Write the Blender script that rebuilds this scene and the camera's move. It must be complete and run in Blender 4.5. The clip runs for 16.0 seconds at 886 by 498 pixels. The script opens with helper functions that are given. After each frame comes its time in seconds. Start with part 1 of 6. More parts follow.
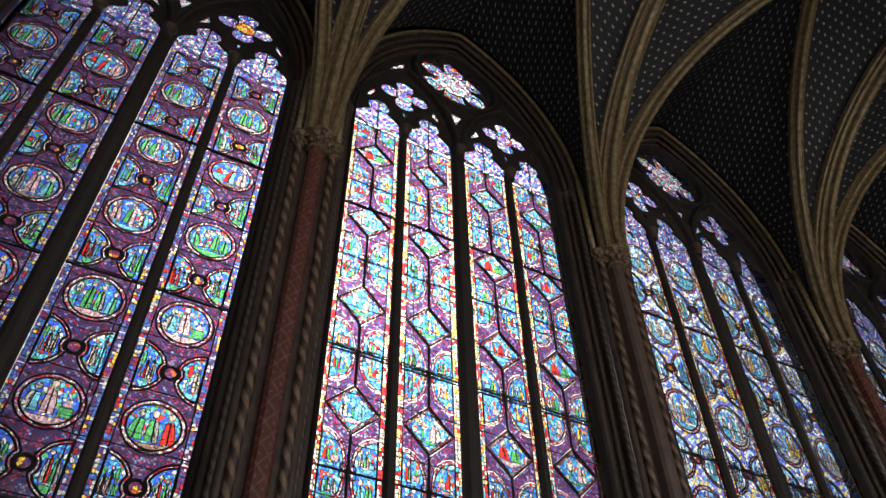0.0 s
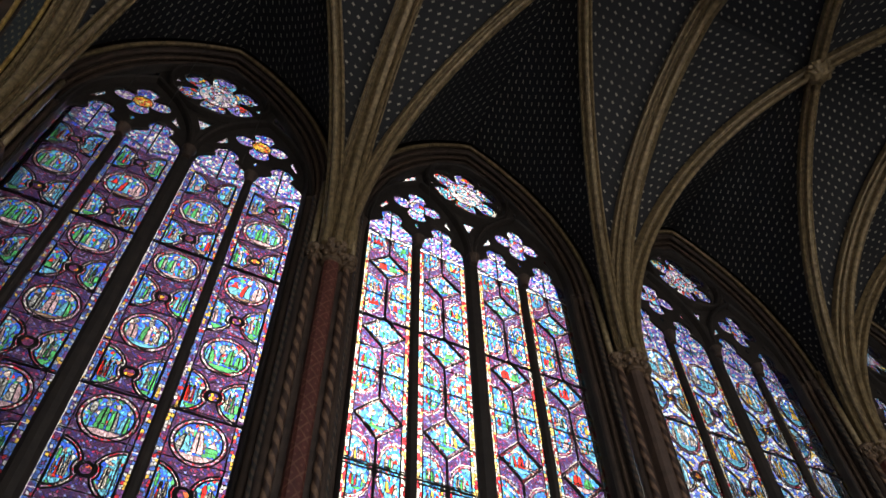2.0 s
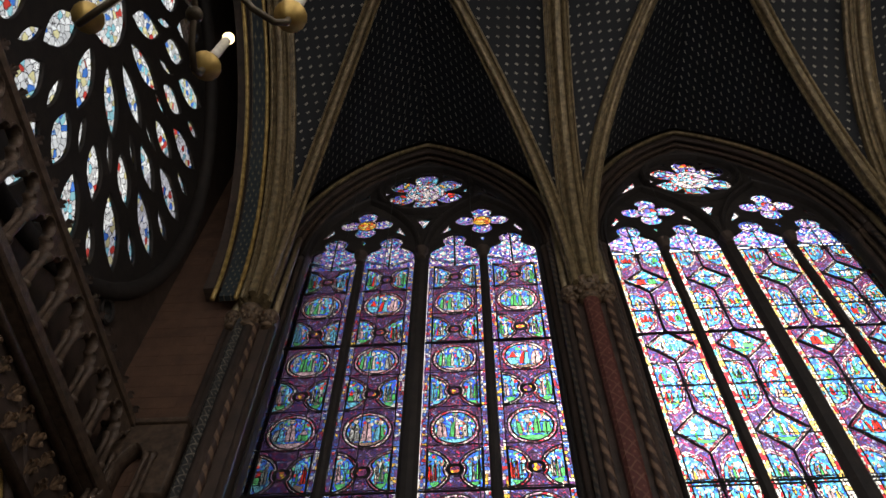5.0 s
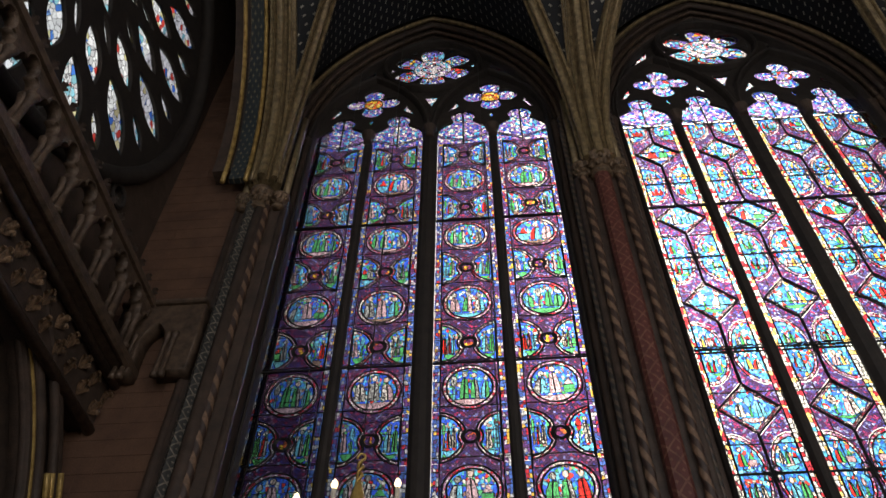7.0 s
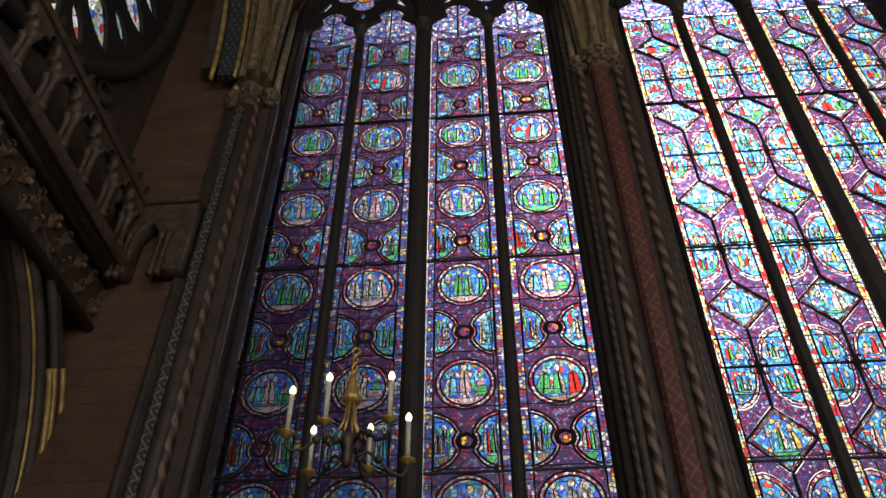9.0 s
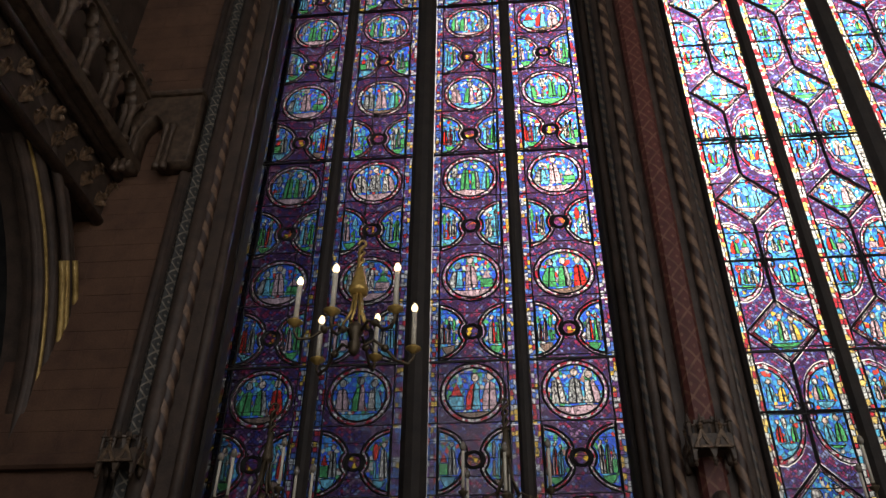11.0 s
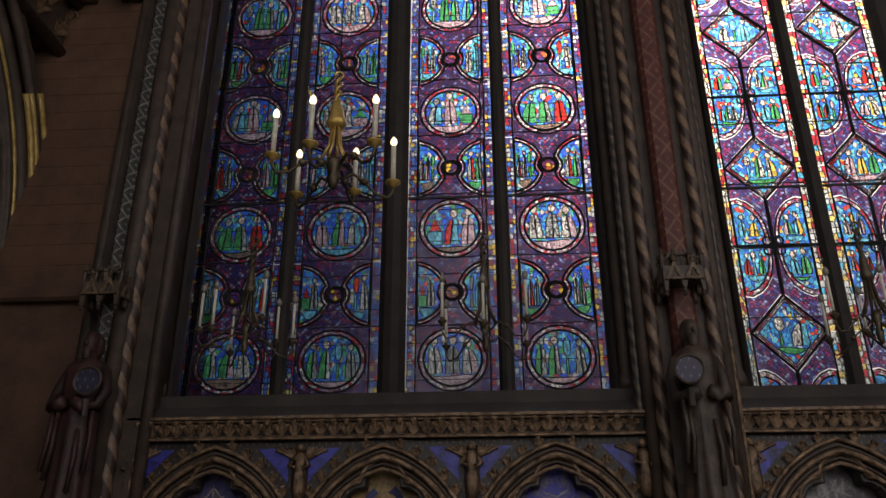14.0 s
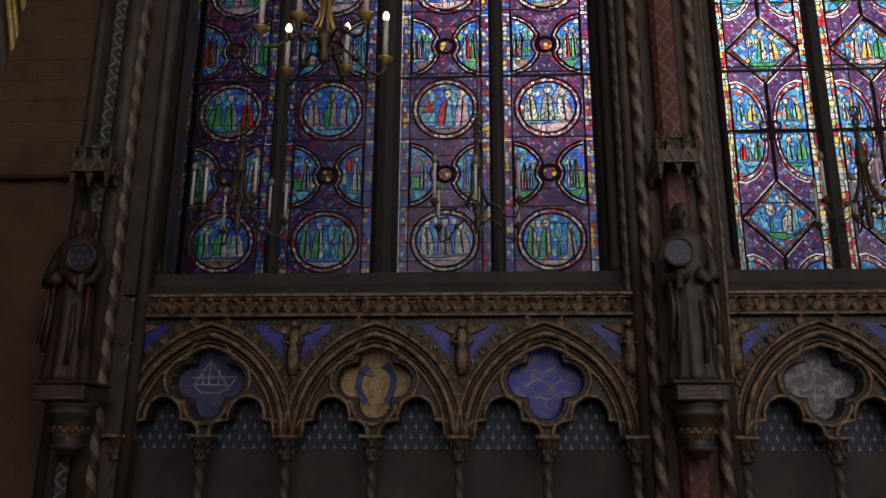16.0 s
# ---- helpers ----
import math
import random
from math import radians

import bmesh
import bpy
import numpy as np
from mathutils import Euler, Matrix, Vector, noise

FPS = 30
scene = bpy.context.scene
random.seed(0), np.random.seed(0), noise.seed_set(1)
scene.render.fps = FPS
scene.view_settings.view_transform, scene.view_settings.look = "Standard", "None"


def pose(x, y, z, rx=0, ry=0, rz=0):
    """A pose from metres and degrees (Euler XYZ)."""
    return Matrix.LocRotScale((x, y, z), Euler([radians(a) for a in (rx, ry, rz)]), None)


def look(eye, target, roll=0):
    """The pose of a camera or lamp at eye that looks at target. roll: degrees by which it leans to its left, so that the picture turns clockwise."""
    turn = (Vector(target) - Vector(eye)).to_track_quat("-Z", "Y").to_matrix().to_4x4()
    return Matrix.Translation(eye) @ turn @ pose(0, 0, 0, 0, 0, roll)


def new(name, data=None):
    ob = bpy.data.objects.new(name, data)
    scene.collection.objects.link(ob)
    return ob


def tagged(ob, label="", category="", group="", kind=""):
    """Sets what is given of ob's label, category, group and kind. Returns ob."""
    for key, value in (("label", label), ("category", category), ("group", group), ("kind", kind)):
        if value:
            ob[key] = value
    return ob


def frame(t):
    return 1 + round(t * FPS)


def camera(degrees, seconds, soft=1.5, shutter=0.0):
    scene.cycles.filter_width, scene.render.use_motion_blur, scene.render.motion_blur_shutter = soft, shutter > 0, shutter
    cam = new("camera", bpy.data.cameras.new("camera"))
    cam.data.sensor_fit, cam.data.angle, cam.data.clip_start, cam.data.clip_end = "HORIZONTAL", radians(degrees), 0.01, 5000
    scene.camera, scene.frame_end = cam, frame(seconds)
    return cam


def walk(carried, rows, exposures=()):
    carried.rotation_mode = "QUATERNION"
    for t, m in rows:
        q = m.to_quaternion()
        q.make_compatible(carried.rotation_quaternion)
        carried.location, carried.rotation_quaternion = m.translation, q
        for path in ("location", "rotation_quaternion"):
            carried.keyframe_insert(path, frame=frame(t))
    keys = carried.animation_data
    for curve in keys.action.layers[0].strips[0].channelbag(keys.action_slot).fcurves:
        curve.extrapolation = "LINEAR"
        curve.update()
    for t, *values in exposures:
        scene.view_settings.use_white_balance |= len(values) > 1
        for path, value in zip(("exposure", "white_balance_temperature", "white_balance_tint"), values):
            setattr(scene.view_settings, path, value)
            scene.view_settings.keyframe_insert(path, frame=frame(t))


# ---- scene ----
cam = camera(58.8, 16.0, soft=1.5, shutter=0.25)
PATH = [
    (0, (-1.675, -7.861, 1.747), (-1.044, -6.67, 3.225), -1.2),
    (0.5, (-1.669, -7.856, 1.744), (-1.061, -6.712, 3.267), -1.3),
    (1, (-1.68, -7.859, 1.752), (-1.101, -6.75, 3.313), -1.2),
    (1.5, (-1.679, -7.875, 1.756), (-1.129, -6.801, 3.351), -1.2),
    (2, (-1.679, -7.897, 1.762), (-1.173, -6.881, 3.409), -1.6),
    (2.5, (-1.669, -7.912, 1.762), (-1.2, -6.971, 3.463), -2.6),
    (3, (-1.671, -7.92, 1.763), (-1.226, -7.041, 3.503), -4.3),
    (3.5, (-1.694, -7.922, 1.77), (-1.283, -7.053, 3.524), -5.6),
    (4, (-1.733, -7.914, 1.792), (-1.489, -6.975, 3.541), -3.3),
    (4.5, (-1.771, -7.901, 1.811), (-1.755, -6.897, 3.541), 0.1),
    (4.7, (-1.783, -7.9, 1.814), (-1.85, -6.882, 3.534), 1.3),
    (6.8, (-1.856, -7.866, 1.808), (-1.981, -6.602, 3.353), 0.7),
    (7, (-1.857, -7.856, 1.809), (-1.976, -6.568, 3.334), 0.6),
    (7.5, (-1.844, -7.833, 1.815), (-1.961, -6.489, 3.291), 0.3),
    (8, (-1.829, -7.805, 1.813), (-1.944, -6.413, 3.244), 0.0),
    (8.5, (-1.816, -7.803, 1.815), (-1.936, -6.371, 3.207), 0.1),
    (9, (-1.829, -7.81, 1.816), (-1.953, -6.339, 3.166), 0.1),
    (9.2, (-1.829, -7.812, 1.812), (-1.957, -6.323, 3.141), 0.2),
    (11.3, (-1.794, -7.774, 1.795), (-1.956, -6.121, 2.909), 0.6),
    (11.5, (-1.79, -7.774, 1.793), (-1.949, -6.107, 2.886), 0.3),
    (12, (-1.789, -7.771, 1.778), (-1.943, -6.066, 2.812), 0.2),
    (12.5, (-1.809, -7.753, 1.771), (-1.959, -6.013, 2.746), 0.2),
    (13, (-1.812, -7.739, 1.773), (-1.951, -5.967, 2.689), 0.1),
    (13.4, (-1.832, -7.733, 1.768), (-1.966, -5.939, 2.642), -0.1),
    (13.5, (-1.835, -7.724, 1.769), (-1.966, -5.924, 2.631), -0.2),
    (14, (-1.833, -7.707, 1.747), (-1.948, -5.877, 2.546), -0.2),
    (14.5, (-1.859, -7.699, 1.72), (-1.948, -5.841, 2.455), -0.2),
    (15, (-1.871, -7.69, 1.688), (-1.946, -5.811, 2.369), -0.2),
    (15.5, (-1.843, -7.677, 1.687), (-1.931, -5.772, 2.292), 0.1),
    (16, (-1.815, -7.667, 1.695), (-1.922, -5.742, 2.226), 0.3),
]
walk(cam, [(t, look(eye, target, roll)) for t, eye, target, roll in PATH])

# ---- light ----
WX = [-2.84, 2.84, 8.70, 14.50]          # window centres along the north wall
PX = [-5.46, -0.04, 5.70, 11.55, 17.40]   # piers
AXIS = -5.58                             # the chapel's axis
SUN_AZ, SUN_EL = 20.0, 47.0              # degrees east of the north wall's normal, above the horizon

world = bpy.data.worlds.new("sky")
scene.world = world
world.use_nodes = True
wn = world.node_tree
wn.nodes.clear()
sky = wn.nodes.new("ShaderNodeTexSky")
sky.sky_type, sky.sun_disc = "NISHITA", False
sky.sun_elevation, sky.sun_rotation = radians(SUN_EL), radians(SUN_AZ)
sky.dust_density, sky.air_density = 8.0, 0.9
bg = wn.nodes.new("ShaderNodeBackground")
bg.inputs["Strength"].default_value = 0.110
wout = wn.nodes.new("ShaderNodeOutputWorld")
wn.links.new(sky.outputs[0], bg.inputs[0])
wn.links.new(bg.outputs[0], wout.inputs[0])

sun = new("sun", bpy.data.lights.new("sun", "SUN"))
sun.data.energy, sun.data.angle, sun.data.color = 1.2, radians(12), (1.0, 0.95, 0.86)
d = Vector((math.sin(radians(SUN_AZ)) * math.cos(radians(SUN_EL)), math.cos(radians(SUN_AZ)) * math.cos(radians(SUN_EL)), math.sin(radians(SUN_EL))))
sun.matrix_world = look(d * 60, (0, 0, 0))

# daylight of the south windows
for x in WX:
    a = new("window_daylight", bpy.data.lights.new("window_daylight", "AREA"))
    a.data.shape, a.data.size, a.data.size_y, a.data.energy, a.data.color = "RECTANGLE", 4.2, 7.5, 185.0, (1.0, 0.94, 0.885)
    a.matrix_world = look((x, -11.35, 7.4), (x, 0, 5.0))


# ---- materials ----
def nodes_of(name):
    m = bpy.data.materials.new(name)
    m.use_nodes = True
    nt = m.node_tree
    nt.nodes.clear()
    out = nt.nodes.new("ShaderNodeOutputMaterial")
    return m, nt, out


def node(nt, kind, **kw):
    n = nt.nodes.new(kind)
    for k, v in kw.items():
        if k in n.inputs:
            if hasattr(v, "links"):
                nt.links.new(v, n.inputs[k])
            else:
                n.inputs[k].default_value = v
    return n


def math_(nt, op, a, b=None):
    n = nt.nodes.new("ShaderNodeMath")
    n.operation = op
    for i, v in enumerate((a, b)):
        if v is None:
            continue
        if hasattr(v, "links"):
            nt.links.new(v, n.inputs[i])
        else:
            n.inputs[i].default_value = v
    return n.outputs[0]


def mix_(nt, fac, a, b, how="MIX"):
    n = nt.nodes.new("ShaderNodeMix")
    n.data_type, n.blend_type = "RGBA", how
    for sock, v in ((n.inputs[0], fac), (n.inputs[6], a), (n.inputs[7], b)):
        if hasattr(v, "links"):
            nt.links.new(v, sock)
        else:
            sock.default_value = v if isinstance(v, float) else (*v, 1) if len(v) == 3 else v
    return n.outputs[2]


def ramp_(nt, fac, stops, interp="LINEAR"):
    n = nt.nodes.new("ShaderNodeValToRGB")
    n.color_ramp.interpolation = interp
    e = n.color_ramp.elements
    while len(e) < len(stops):
        e.new(0.5)
    for el, (p, c) in zip(e, stops):
        el.position, el.color = p, (*c, 1)
    nt.links.new(fac, n.inputs[0])
    return n.outputs[0]


def stone_mat(name, dark, light, rough=0.75, metal=0.0, scale=6.0, bump=0.4, fine=45.0):
    """Painted or bare stone: two scales of mottling and relief."""
    m, nt, out = nodes_of(name)
    pos = nt.nodes.new("ShaderNodeNewGeometry").outputs["Position"]
    big = node(nt, "ShaderNodeTexNoise", Vector=pos, Scale=scale, Detail=6.0, Roughness=0.6)
    small = node(nt, "ShaderNodeTexNoise", Vector=pos, Scale=fine, Detail=4.0)
    c = ramp_(nt, big.outputs[0], [(0.3, dark), (0.7, light)])
    c = mix_(nt, 0.5, c, ramp_(nt, small.outputs[0], [(0.3, (0.55, 0.55, 0.55)), (0.7, (1, 1, 1))]), "MULTIPLY")
    b = node(nt, "ShaderNodeBsdfPrincipled", Roughness=rough, Metallic=metal)
    nt.links.new(c, b.inputs["Base Color"])
    bmp = node(nt, "ShaderNodeBump", Strength=bump, Distance=0.01, Height=math_(nt, "ADD", big.outputs[0], small.outputs[0]))
    nt.links.new(bmp.outputs[0], b.inputs["Normal"])
    nt.links.new(b.outputs[0], out.inputs[0])
    return m


def patterned(name, base, mark, cell, shape, rough=0.6, axes="xz", size=0.3):
    """Paint with a small repeated motif: 'lattice' lines and dots, 'lily' spots, 'chevron' lines."""
    m, nt, out = nodes_of(name)
    pos = nt.nodes.new("ShaderNodeNewGeometry").outputs["Position"]
    sep = node(nt, "ShaderNodeSeparateXYZ", Vector=pos)
    u = math_(nt, "MULTIPLY", sep.outputs["XYZ".index(axes[0].upper())], 1 / cell)
    v = math_(nt, "MULTIPLY", sep.outputs["XYZ".index(axes[1].upper())], 1 / cell)
    noise_ = node(nt, "ShaderNodeTexNoise", Vector=pos, Scale=9.0, Detail=6.0)
    if shape == "lattice":
        a = math_(nt, "PINGPONG", math_(nt, "ADD", u, math_(nt, "MULTIPLY", v, 0.75)), 0.5)
        b2 = math_(nt, "PINGPONG", math_(nt, "SUBTRACT", u, math_(nt, "MULTIPLY", v, 0.75)), 0.5)
        line = math_(nt, "LESS_THAN", math_(nt, "MINIMUM", a, b2), 0.07)
        dot = math_(nt, "GREATER_THAN", math_(nt, "MINIMUM", a, b2), 0.40)
        mask = math_(nt, "MAXIMUM", line, dot)
    elif shape == "chevron":
        z = math_(nt, "PINGPONG", u, 0.5)
        mask = math_(nt, "LESS_THAN", math_(nt, "PINGPONG", math_(nt, "ADD", v, z), 0.5), 0.16)
    else:
        row = math_(nt, "FLOOR", v)
        us = math_(nt, "ADD", u, math_(nt, "MULTIPLY", row, 0.5))
        fu = math_(nt, "ABSOLUTE", math_(nt, "SUBTRACT", math_(nt, "FRACT", us), 0.5))
        fv = math_(nt, "SUBTRACT", math_(nt, "FRACT", v), 0.5)
        av = math_(nt, "ABSOLUTE", fv)
        stem = math_(nt, "LESS_THAN", math_(nt, "ADD", math_(nt, "MULTIPLY", fu, 3.2), av), size)
        bar = math_(nt, "LESS_THAN", math_(nt, "ADD", fu, math_(nt, "MULTIPLY", math_(nt, "ABSOLUTE", math_(nt, "ADD", fv, 0.05)), 4.0)), size * 0.75)
        mask = math_(nt, "MAXIMUM", stem, bar)
    worn = math_(nt, "MULTIPLY", mask, ramp_(nt, noise_.outputs[0], [(0.35, (0.25,) * 3), (0.6, (1,) * 3)]))
    c0 = mix_(nt, 0.6, base, ramp_(nt, noise_.outputs[0], [(0.3, (0.45,) * 3), (0.7, (1.1,) * 3)]), "MULTIPLY")
    c = mix_(nt, worn, c0, mark)
    b = node(nt, "ShaderNodeBsdfPrincipled", Roughness=rough)
    nt.links.new(c, b.inputs["Base Color"])
    bmp = node(nt, "ShaderNodeBump", Strength=0.3, Distance=0.008, Height=noise_.outputs[0])
    nt.links.new(bmp.outputs[0], b.inputs["Normal"])
    nt.links.new(b.outputs[0], out.inputs[0])
    return m


def spiral_mat(name, ca, cb, turns=3.0, k=9.0):
    """A shaft painted with a twisting band."""
    m, nt, out = nodes_of(name)
    co = nt.nodes.new("ShaderNodeTexCoord").outputs["Object"]
    sep = node(nt, "ShaderNodeSeparateXYZ", Vector=co)
    ang = math_(nt, "ARCTAN2", sep.outputs[1], sep.outputs[0])
    f = math_(nt, "FRACT", math_(nt, "ADD", math_(nt, "MULTIPLY", ang, turns / 6.2832), math_(nt, "MULTIPLY", sep.outputs[2], k)))
    noise_ = node(nt, "ShaderNodeTexNoise", Vector=co, Scale=22.0, Detail=5.0)
    c = ramp_(nt, f, [(0.0, ca), (0.42, ca), (0.5, cb), (0.92, cb), (1.0, ca)])
    c = mix_(nt, 0.7, c, ramp_(nt, noise_.outputs[0], [(0.3, (0.3,) * 3), (0.65, (1,) * 3)]), "MULTIPLY")
    b = node(nt, "ShaderNodeBsdfPrincipled", Roughness=0.5)
    nt.links.new(c, b.inputs["Base Color"])
    bmp = node(nt, "ShaderNodeBump", Strength=0.5, Distance=0.01, Height=math_(nt, "ADD", math_(nt, "MULTIPLY", noise_.outputs[0], 0.3), f))
    nt.links.new(bmp.outputs[0], b.inputs["Normal"])
    nt.links.new(b.outputs[0], out.inputs[0])
    return m


def glass_mat(name, palette, sx, sz, lead=0.06, rnd=1.0, fine=0.0, skew=False, ground=None, dirt=0.35):
    """Pot-metal glass: small coloured pieces parted by lead, with painted shading. With a ground, larger upright groups stand out
    from a ground of those colours. Light goes straight through, tinted."""
    m, nt, out = nodes_of(name)
    pos = nt.nodes.new("ShaderNodeNewGeometry").outputs["Position"]

    def cells(kx, kz, wobble):
        mp = node(nt, "ShaderNodeMapping", Vector=pos)
        mp.inputs["Scale"].default_value = (kx, kx * 0.6, kz)
        if skew:
            mp.vector_type = "TEXTURE"
            mp.inputs["Rotation"].default_value = (0, radians(45), 0)
            mp.inputs["Scale"].default_value = (1 / kx, 1.0, 1 / kz)
        wob = node(nt, "ShaderNodeTexNoise", Vector=pos, Scale=11.0, Detail=2.0)
        vec = mix_(nt, wobble, mp.outputs[0], wob.outputs["Color"], "ADD")
        cell = node(nt, "ShaderNodeTexVoronoi", Vector=vec, Scale=1.0, Randomness=rnd)
        edge = node(nt, "ShaderNodeTexVoronoi", Vector=vec, Scale=1.0, Randomness=rnd)
        edge.feature = "DISTANCE_TO_EDGE"
        return node(nt, "ShaderNodeSeparateColor", Color=cell.outputs["Color"]), edge.outputs["Distance"]

    def choose(value, pal):
        stops, at = [], 0.0
        for share, colour in pal:
            stops.append((at, colour))
            at += share
        return ramp_(nt, value, stops, "CONSTANT")

    rand = nt.nodes.new("ShaderNodeObjectInfo").outputs["Random"]
    small, small_edge = cells(sx, sz, 0.05 if skew else 0.5)
    pick = math_(nt, "FRACT", math_(nt, "ADD", small.outputs[0], math_(nt, "MULTIPLY", rand, fine)))
    if ground:
        big, big_edge = cells(sx * 0.5, sz * 0.36, 0.5)
        figure = math_(nt, "FRACT", math_(nt, "ADD", math_(nt, "MULTIPLY", big.outputs[0], 0.85), math_(nt, "MULTIPLY", small.outputs[0], 0.2)))
        c = mix_(nt, math_(nt, "GREATER_THAN", big.outputs[1], 0.42), choose(pick, ground), choose(figure, palette))
        dark = math_(nt, "MAXIMUM", math_(nt, "LESS_THAN", small_edge, lead), math_(nt, "LESS_THAN", big_edge, lead * 0.7))
    else:
        c = choose(pick, palette)
        dark = math_(nt, "LESS_THAN", small_edge, lead)
    paint = node(nt, "ShaderNodeTexNoise", Vector=pos, Scale=60.0, Detail=2.0)
    c = mix_(nt, 1.0, c, ramp_(nt, paint.outputs[0], [(0.38, (dirt,) * 3), (0.55, (1,) * 3)]), "MULTIPLY")
    tone = math_(nt, "ADD", math_(nt, "MULTIPLY", small.outputs[2], 0.36), 0.66)
    c = mix_(nt, 1.0, c, node(nt, "ShaderNodeCombineColor", Red=tone, Green=tone, Blue=tone).outputs[0], "MULTIPLY")
    c = mix_(nt, dark, c, (0.008, 0.006, 0.008))
    g = node(nt, "ShaderNodeGamma", Color=c, Gamma=0.5)   # light crosses two faces of a pane
    tr = node(nt, "ShaderNodeBsdfTransparent", Color=g.outputs[0])
    gl = node(nt, "ShaderNodeBsdfGlossy", Roughness=0.2)
    gl.inputs["Color"].default_value = (0.9, 0.9, 0.9, 1)
    mx = node(nt, "ShaderNodeMixShader", Fac=0.02)
    nt.links.new(tr.outputs[0], mx.inputs[1])
    nt.links.new(gl.outputs[0], mx.inputs[2])
    nt.links.new(mx.outputs[0], out.inputs[0])
    return m


def star_mat(name, base, star):
    """Painted vault web with rows of small gilt stars, laid out in metres on the UV map."""
    m, nt, out = nodes_of(name)
    uv = nt.nodes.new("ShaderNodeTexCoord").outputs["UV"]
    sep = node(nt, "ShaderNodeSeparateXYZ", Vector=uv)
    u, v = math_(nt, "MULTIPLY", sep.outputs[0], 5.0), math_(nt, "MULTIPLY", sep.outputs[1], 5.0)
    us = math_(nt, "ADD", u, math_(nt, "MULTIPLY", math_(nt, "FLOOR", v), 0.5))
    du = math_(nt, "SUBTRACT", math_(nt, "FRACT", us), 0.5)
    dv = math_(nt, "SUBTRACT", math_(nt, "FRACT", v), 0.5)
    r = math_(nt, "POWER", math_(nt, "ADD", math_(nt, "POWER", math_(nt, "ABSOLUTE", du), 0.8), math_(nt, "POWER", math_(nt, "ABSOLUTE", dv), 0.8)), 1.25)
    mask = math_(nt, "LESS_THAN", r, 0.22)
    noise_ = node(nt, "ShaderNodeTexNoise", Vector=uv, Scale=1.3, Detail=6.0)
    worn = math_(nt, "MULTIPLY", mask, ramp_(nt, noise_.outputs[0], [(0.3, (0.35,) * 3), (0.6, (1,) * 3)]))
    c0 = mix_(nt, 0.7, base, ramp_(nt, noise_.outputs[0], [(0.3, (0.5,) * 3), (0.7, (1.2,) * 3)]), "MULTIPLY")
    b = node(nt, "ShaderNodeBsdfPrincipled", Roughness=0.7)
    nt.links.new(mix_(nt, worn, c0, star), b.inputs["Base Color"])
    nt.links.new(b.outputs[0], out.inputs[0])
    return m


def plain_mat(name, colour, rough=0.5, metal=0.0, glow=0.0):
    m, nt, out = nodes_of(name)
    pos = nt.nodes.new("ShaderNodeNewGeometry").outputs["Position"]
    n = node(nt, "ShaderNodeTexNoise", Vector=pos, Scale=30.0, Detail=4.0)
    b = node(nt, "ShaderNodeBsdfPrincipled", Roughness=rough, Metallic=metal)
    nt.links.new(mix_(nt, 0.5, colour, ramp_(nt, n.outputs[0], [(0.3, (0.5,) * 3), (0.65, (1,) * 3)]), "MULTIPLY"), b.inputs["Base Color"])
    if glow:
        b.inputs["Emission Color"].default_value = (1.0, 0.74, 0.38, 1)
        b.inputs["Emission Strength"].default_value = glow
    nt.links.new(b.outputs[0], out.inputs[0])
    return m


BLUE, CYAN, WHITE, RED = (0.03, 0.10, 0.62), (0.12, 0.52, 0.78), (0.80, 0.82, 0.80), (0.60, 0.03, 0.04)
GREEN, YELLOW, ROSE, PURPLE = (0.05, 0.36, 0.12), (0.80, 0.55, 0.06), (0.62, 0.36, 0.44), (0.22, 0.07, 0.36)
SKYB = (0.10, 0.28, 0.80)
GROUND_PAL = [(0.37, (0.05, 0.14, 0.78)), (0.20, (0.07, 0.32, 0.84)), (0.15, (0.16, 0.56, 0.76)), (0.09, (0.10, 0.40, 0.18)), (0.09, (0.62, 0.64, 0.62)), (0.04, (0.60, 0.06, 0.05)), (0.06, (0.34, 0.22, 0.20))]
FIELD_PAL = [(0.44, (0.09, 0.045, 0.14)), (0.18, (0.066, 0.06, 0.27)), (0.15, (0.31, 0.045, 0.13)), (0.14, (0.26, 0.16, 0.29)), (0.09, (0.22, 0.27, 0.50))]
G_DOTS = glass_mat("dotted_blue_glass", [(0.34, (0.11, 0.05, 0.20)), (0.22, (0.11, 0.11, 0.38)), (0.24, (0.32, 0.06, 0.20)), (0.20, (0.30, 0.36, 0.58))], 30.0, 30.0, 0.09, 0.35, 0.0, skew=True)
G_FIELD = glass_mat("diaper_glass", FIELD_PAL, 26.0, 26.0, 0.09, 0.25, 0.0, skew=True)
G_BORDER = glass_mat("border_glass", [(0.36, (0.09, 0.20, 0.60)), (0.08, (0.70, 0.50, 0.10)), (0.20, (0.52, 0.56, 0.60)), (0.10, (0.45, 0.04, 0.06)), (0.26, (0.16, 0.07, 0.26))], 26.0, 17.0, 0.09, 0.5, 0.3)
G_BORDER2 = glass_mat("border_glass_warm", [(0.20, (0.84, 0.66, 0.22)), (0.26, (0.55, 0.05, 0.07)), (0.48, (0.64, 0.68, 0.66)), (0.06, CYAN)], 13.0, 15.0, 0.07, 0.4, 0.3)
G_RING = glass_mat("pearl_glass", [(0.34, WHITE), (0.40, (0.46, 0.30, 0.48)), (0.26, (0.48, 0.03, 0.06))], 30.0, 30.0, 0.05, 0.8, 0.1)
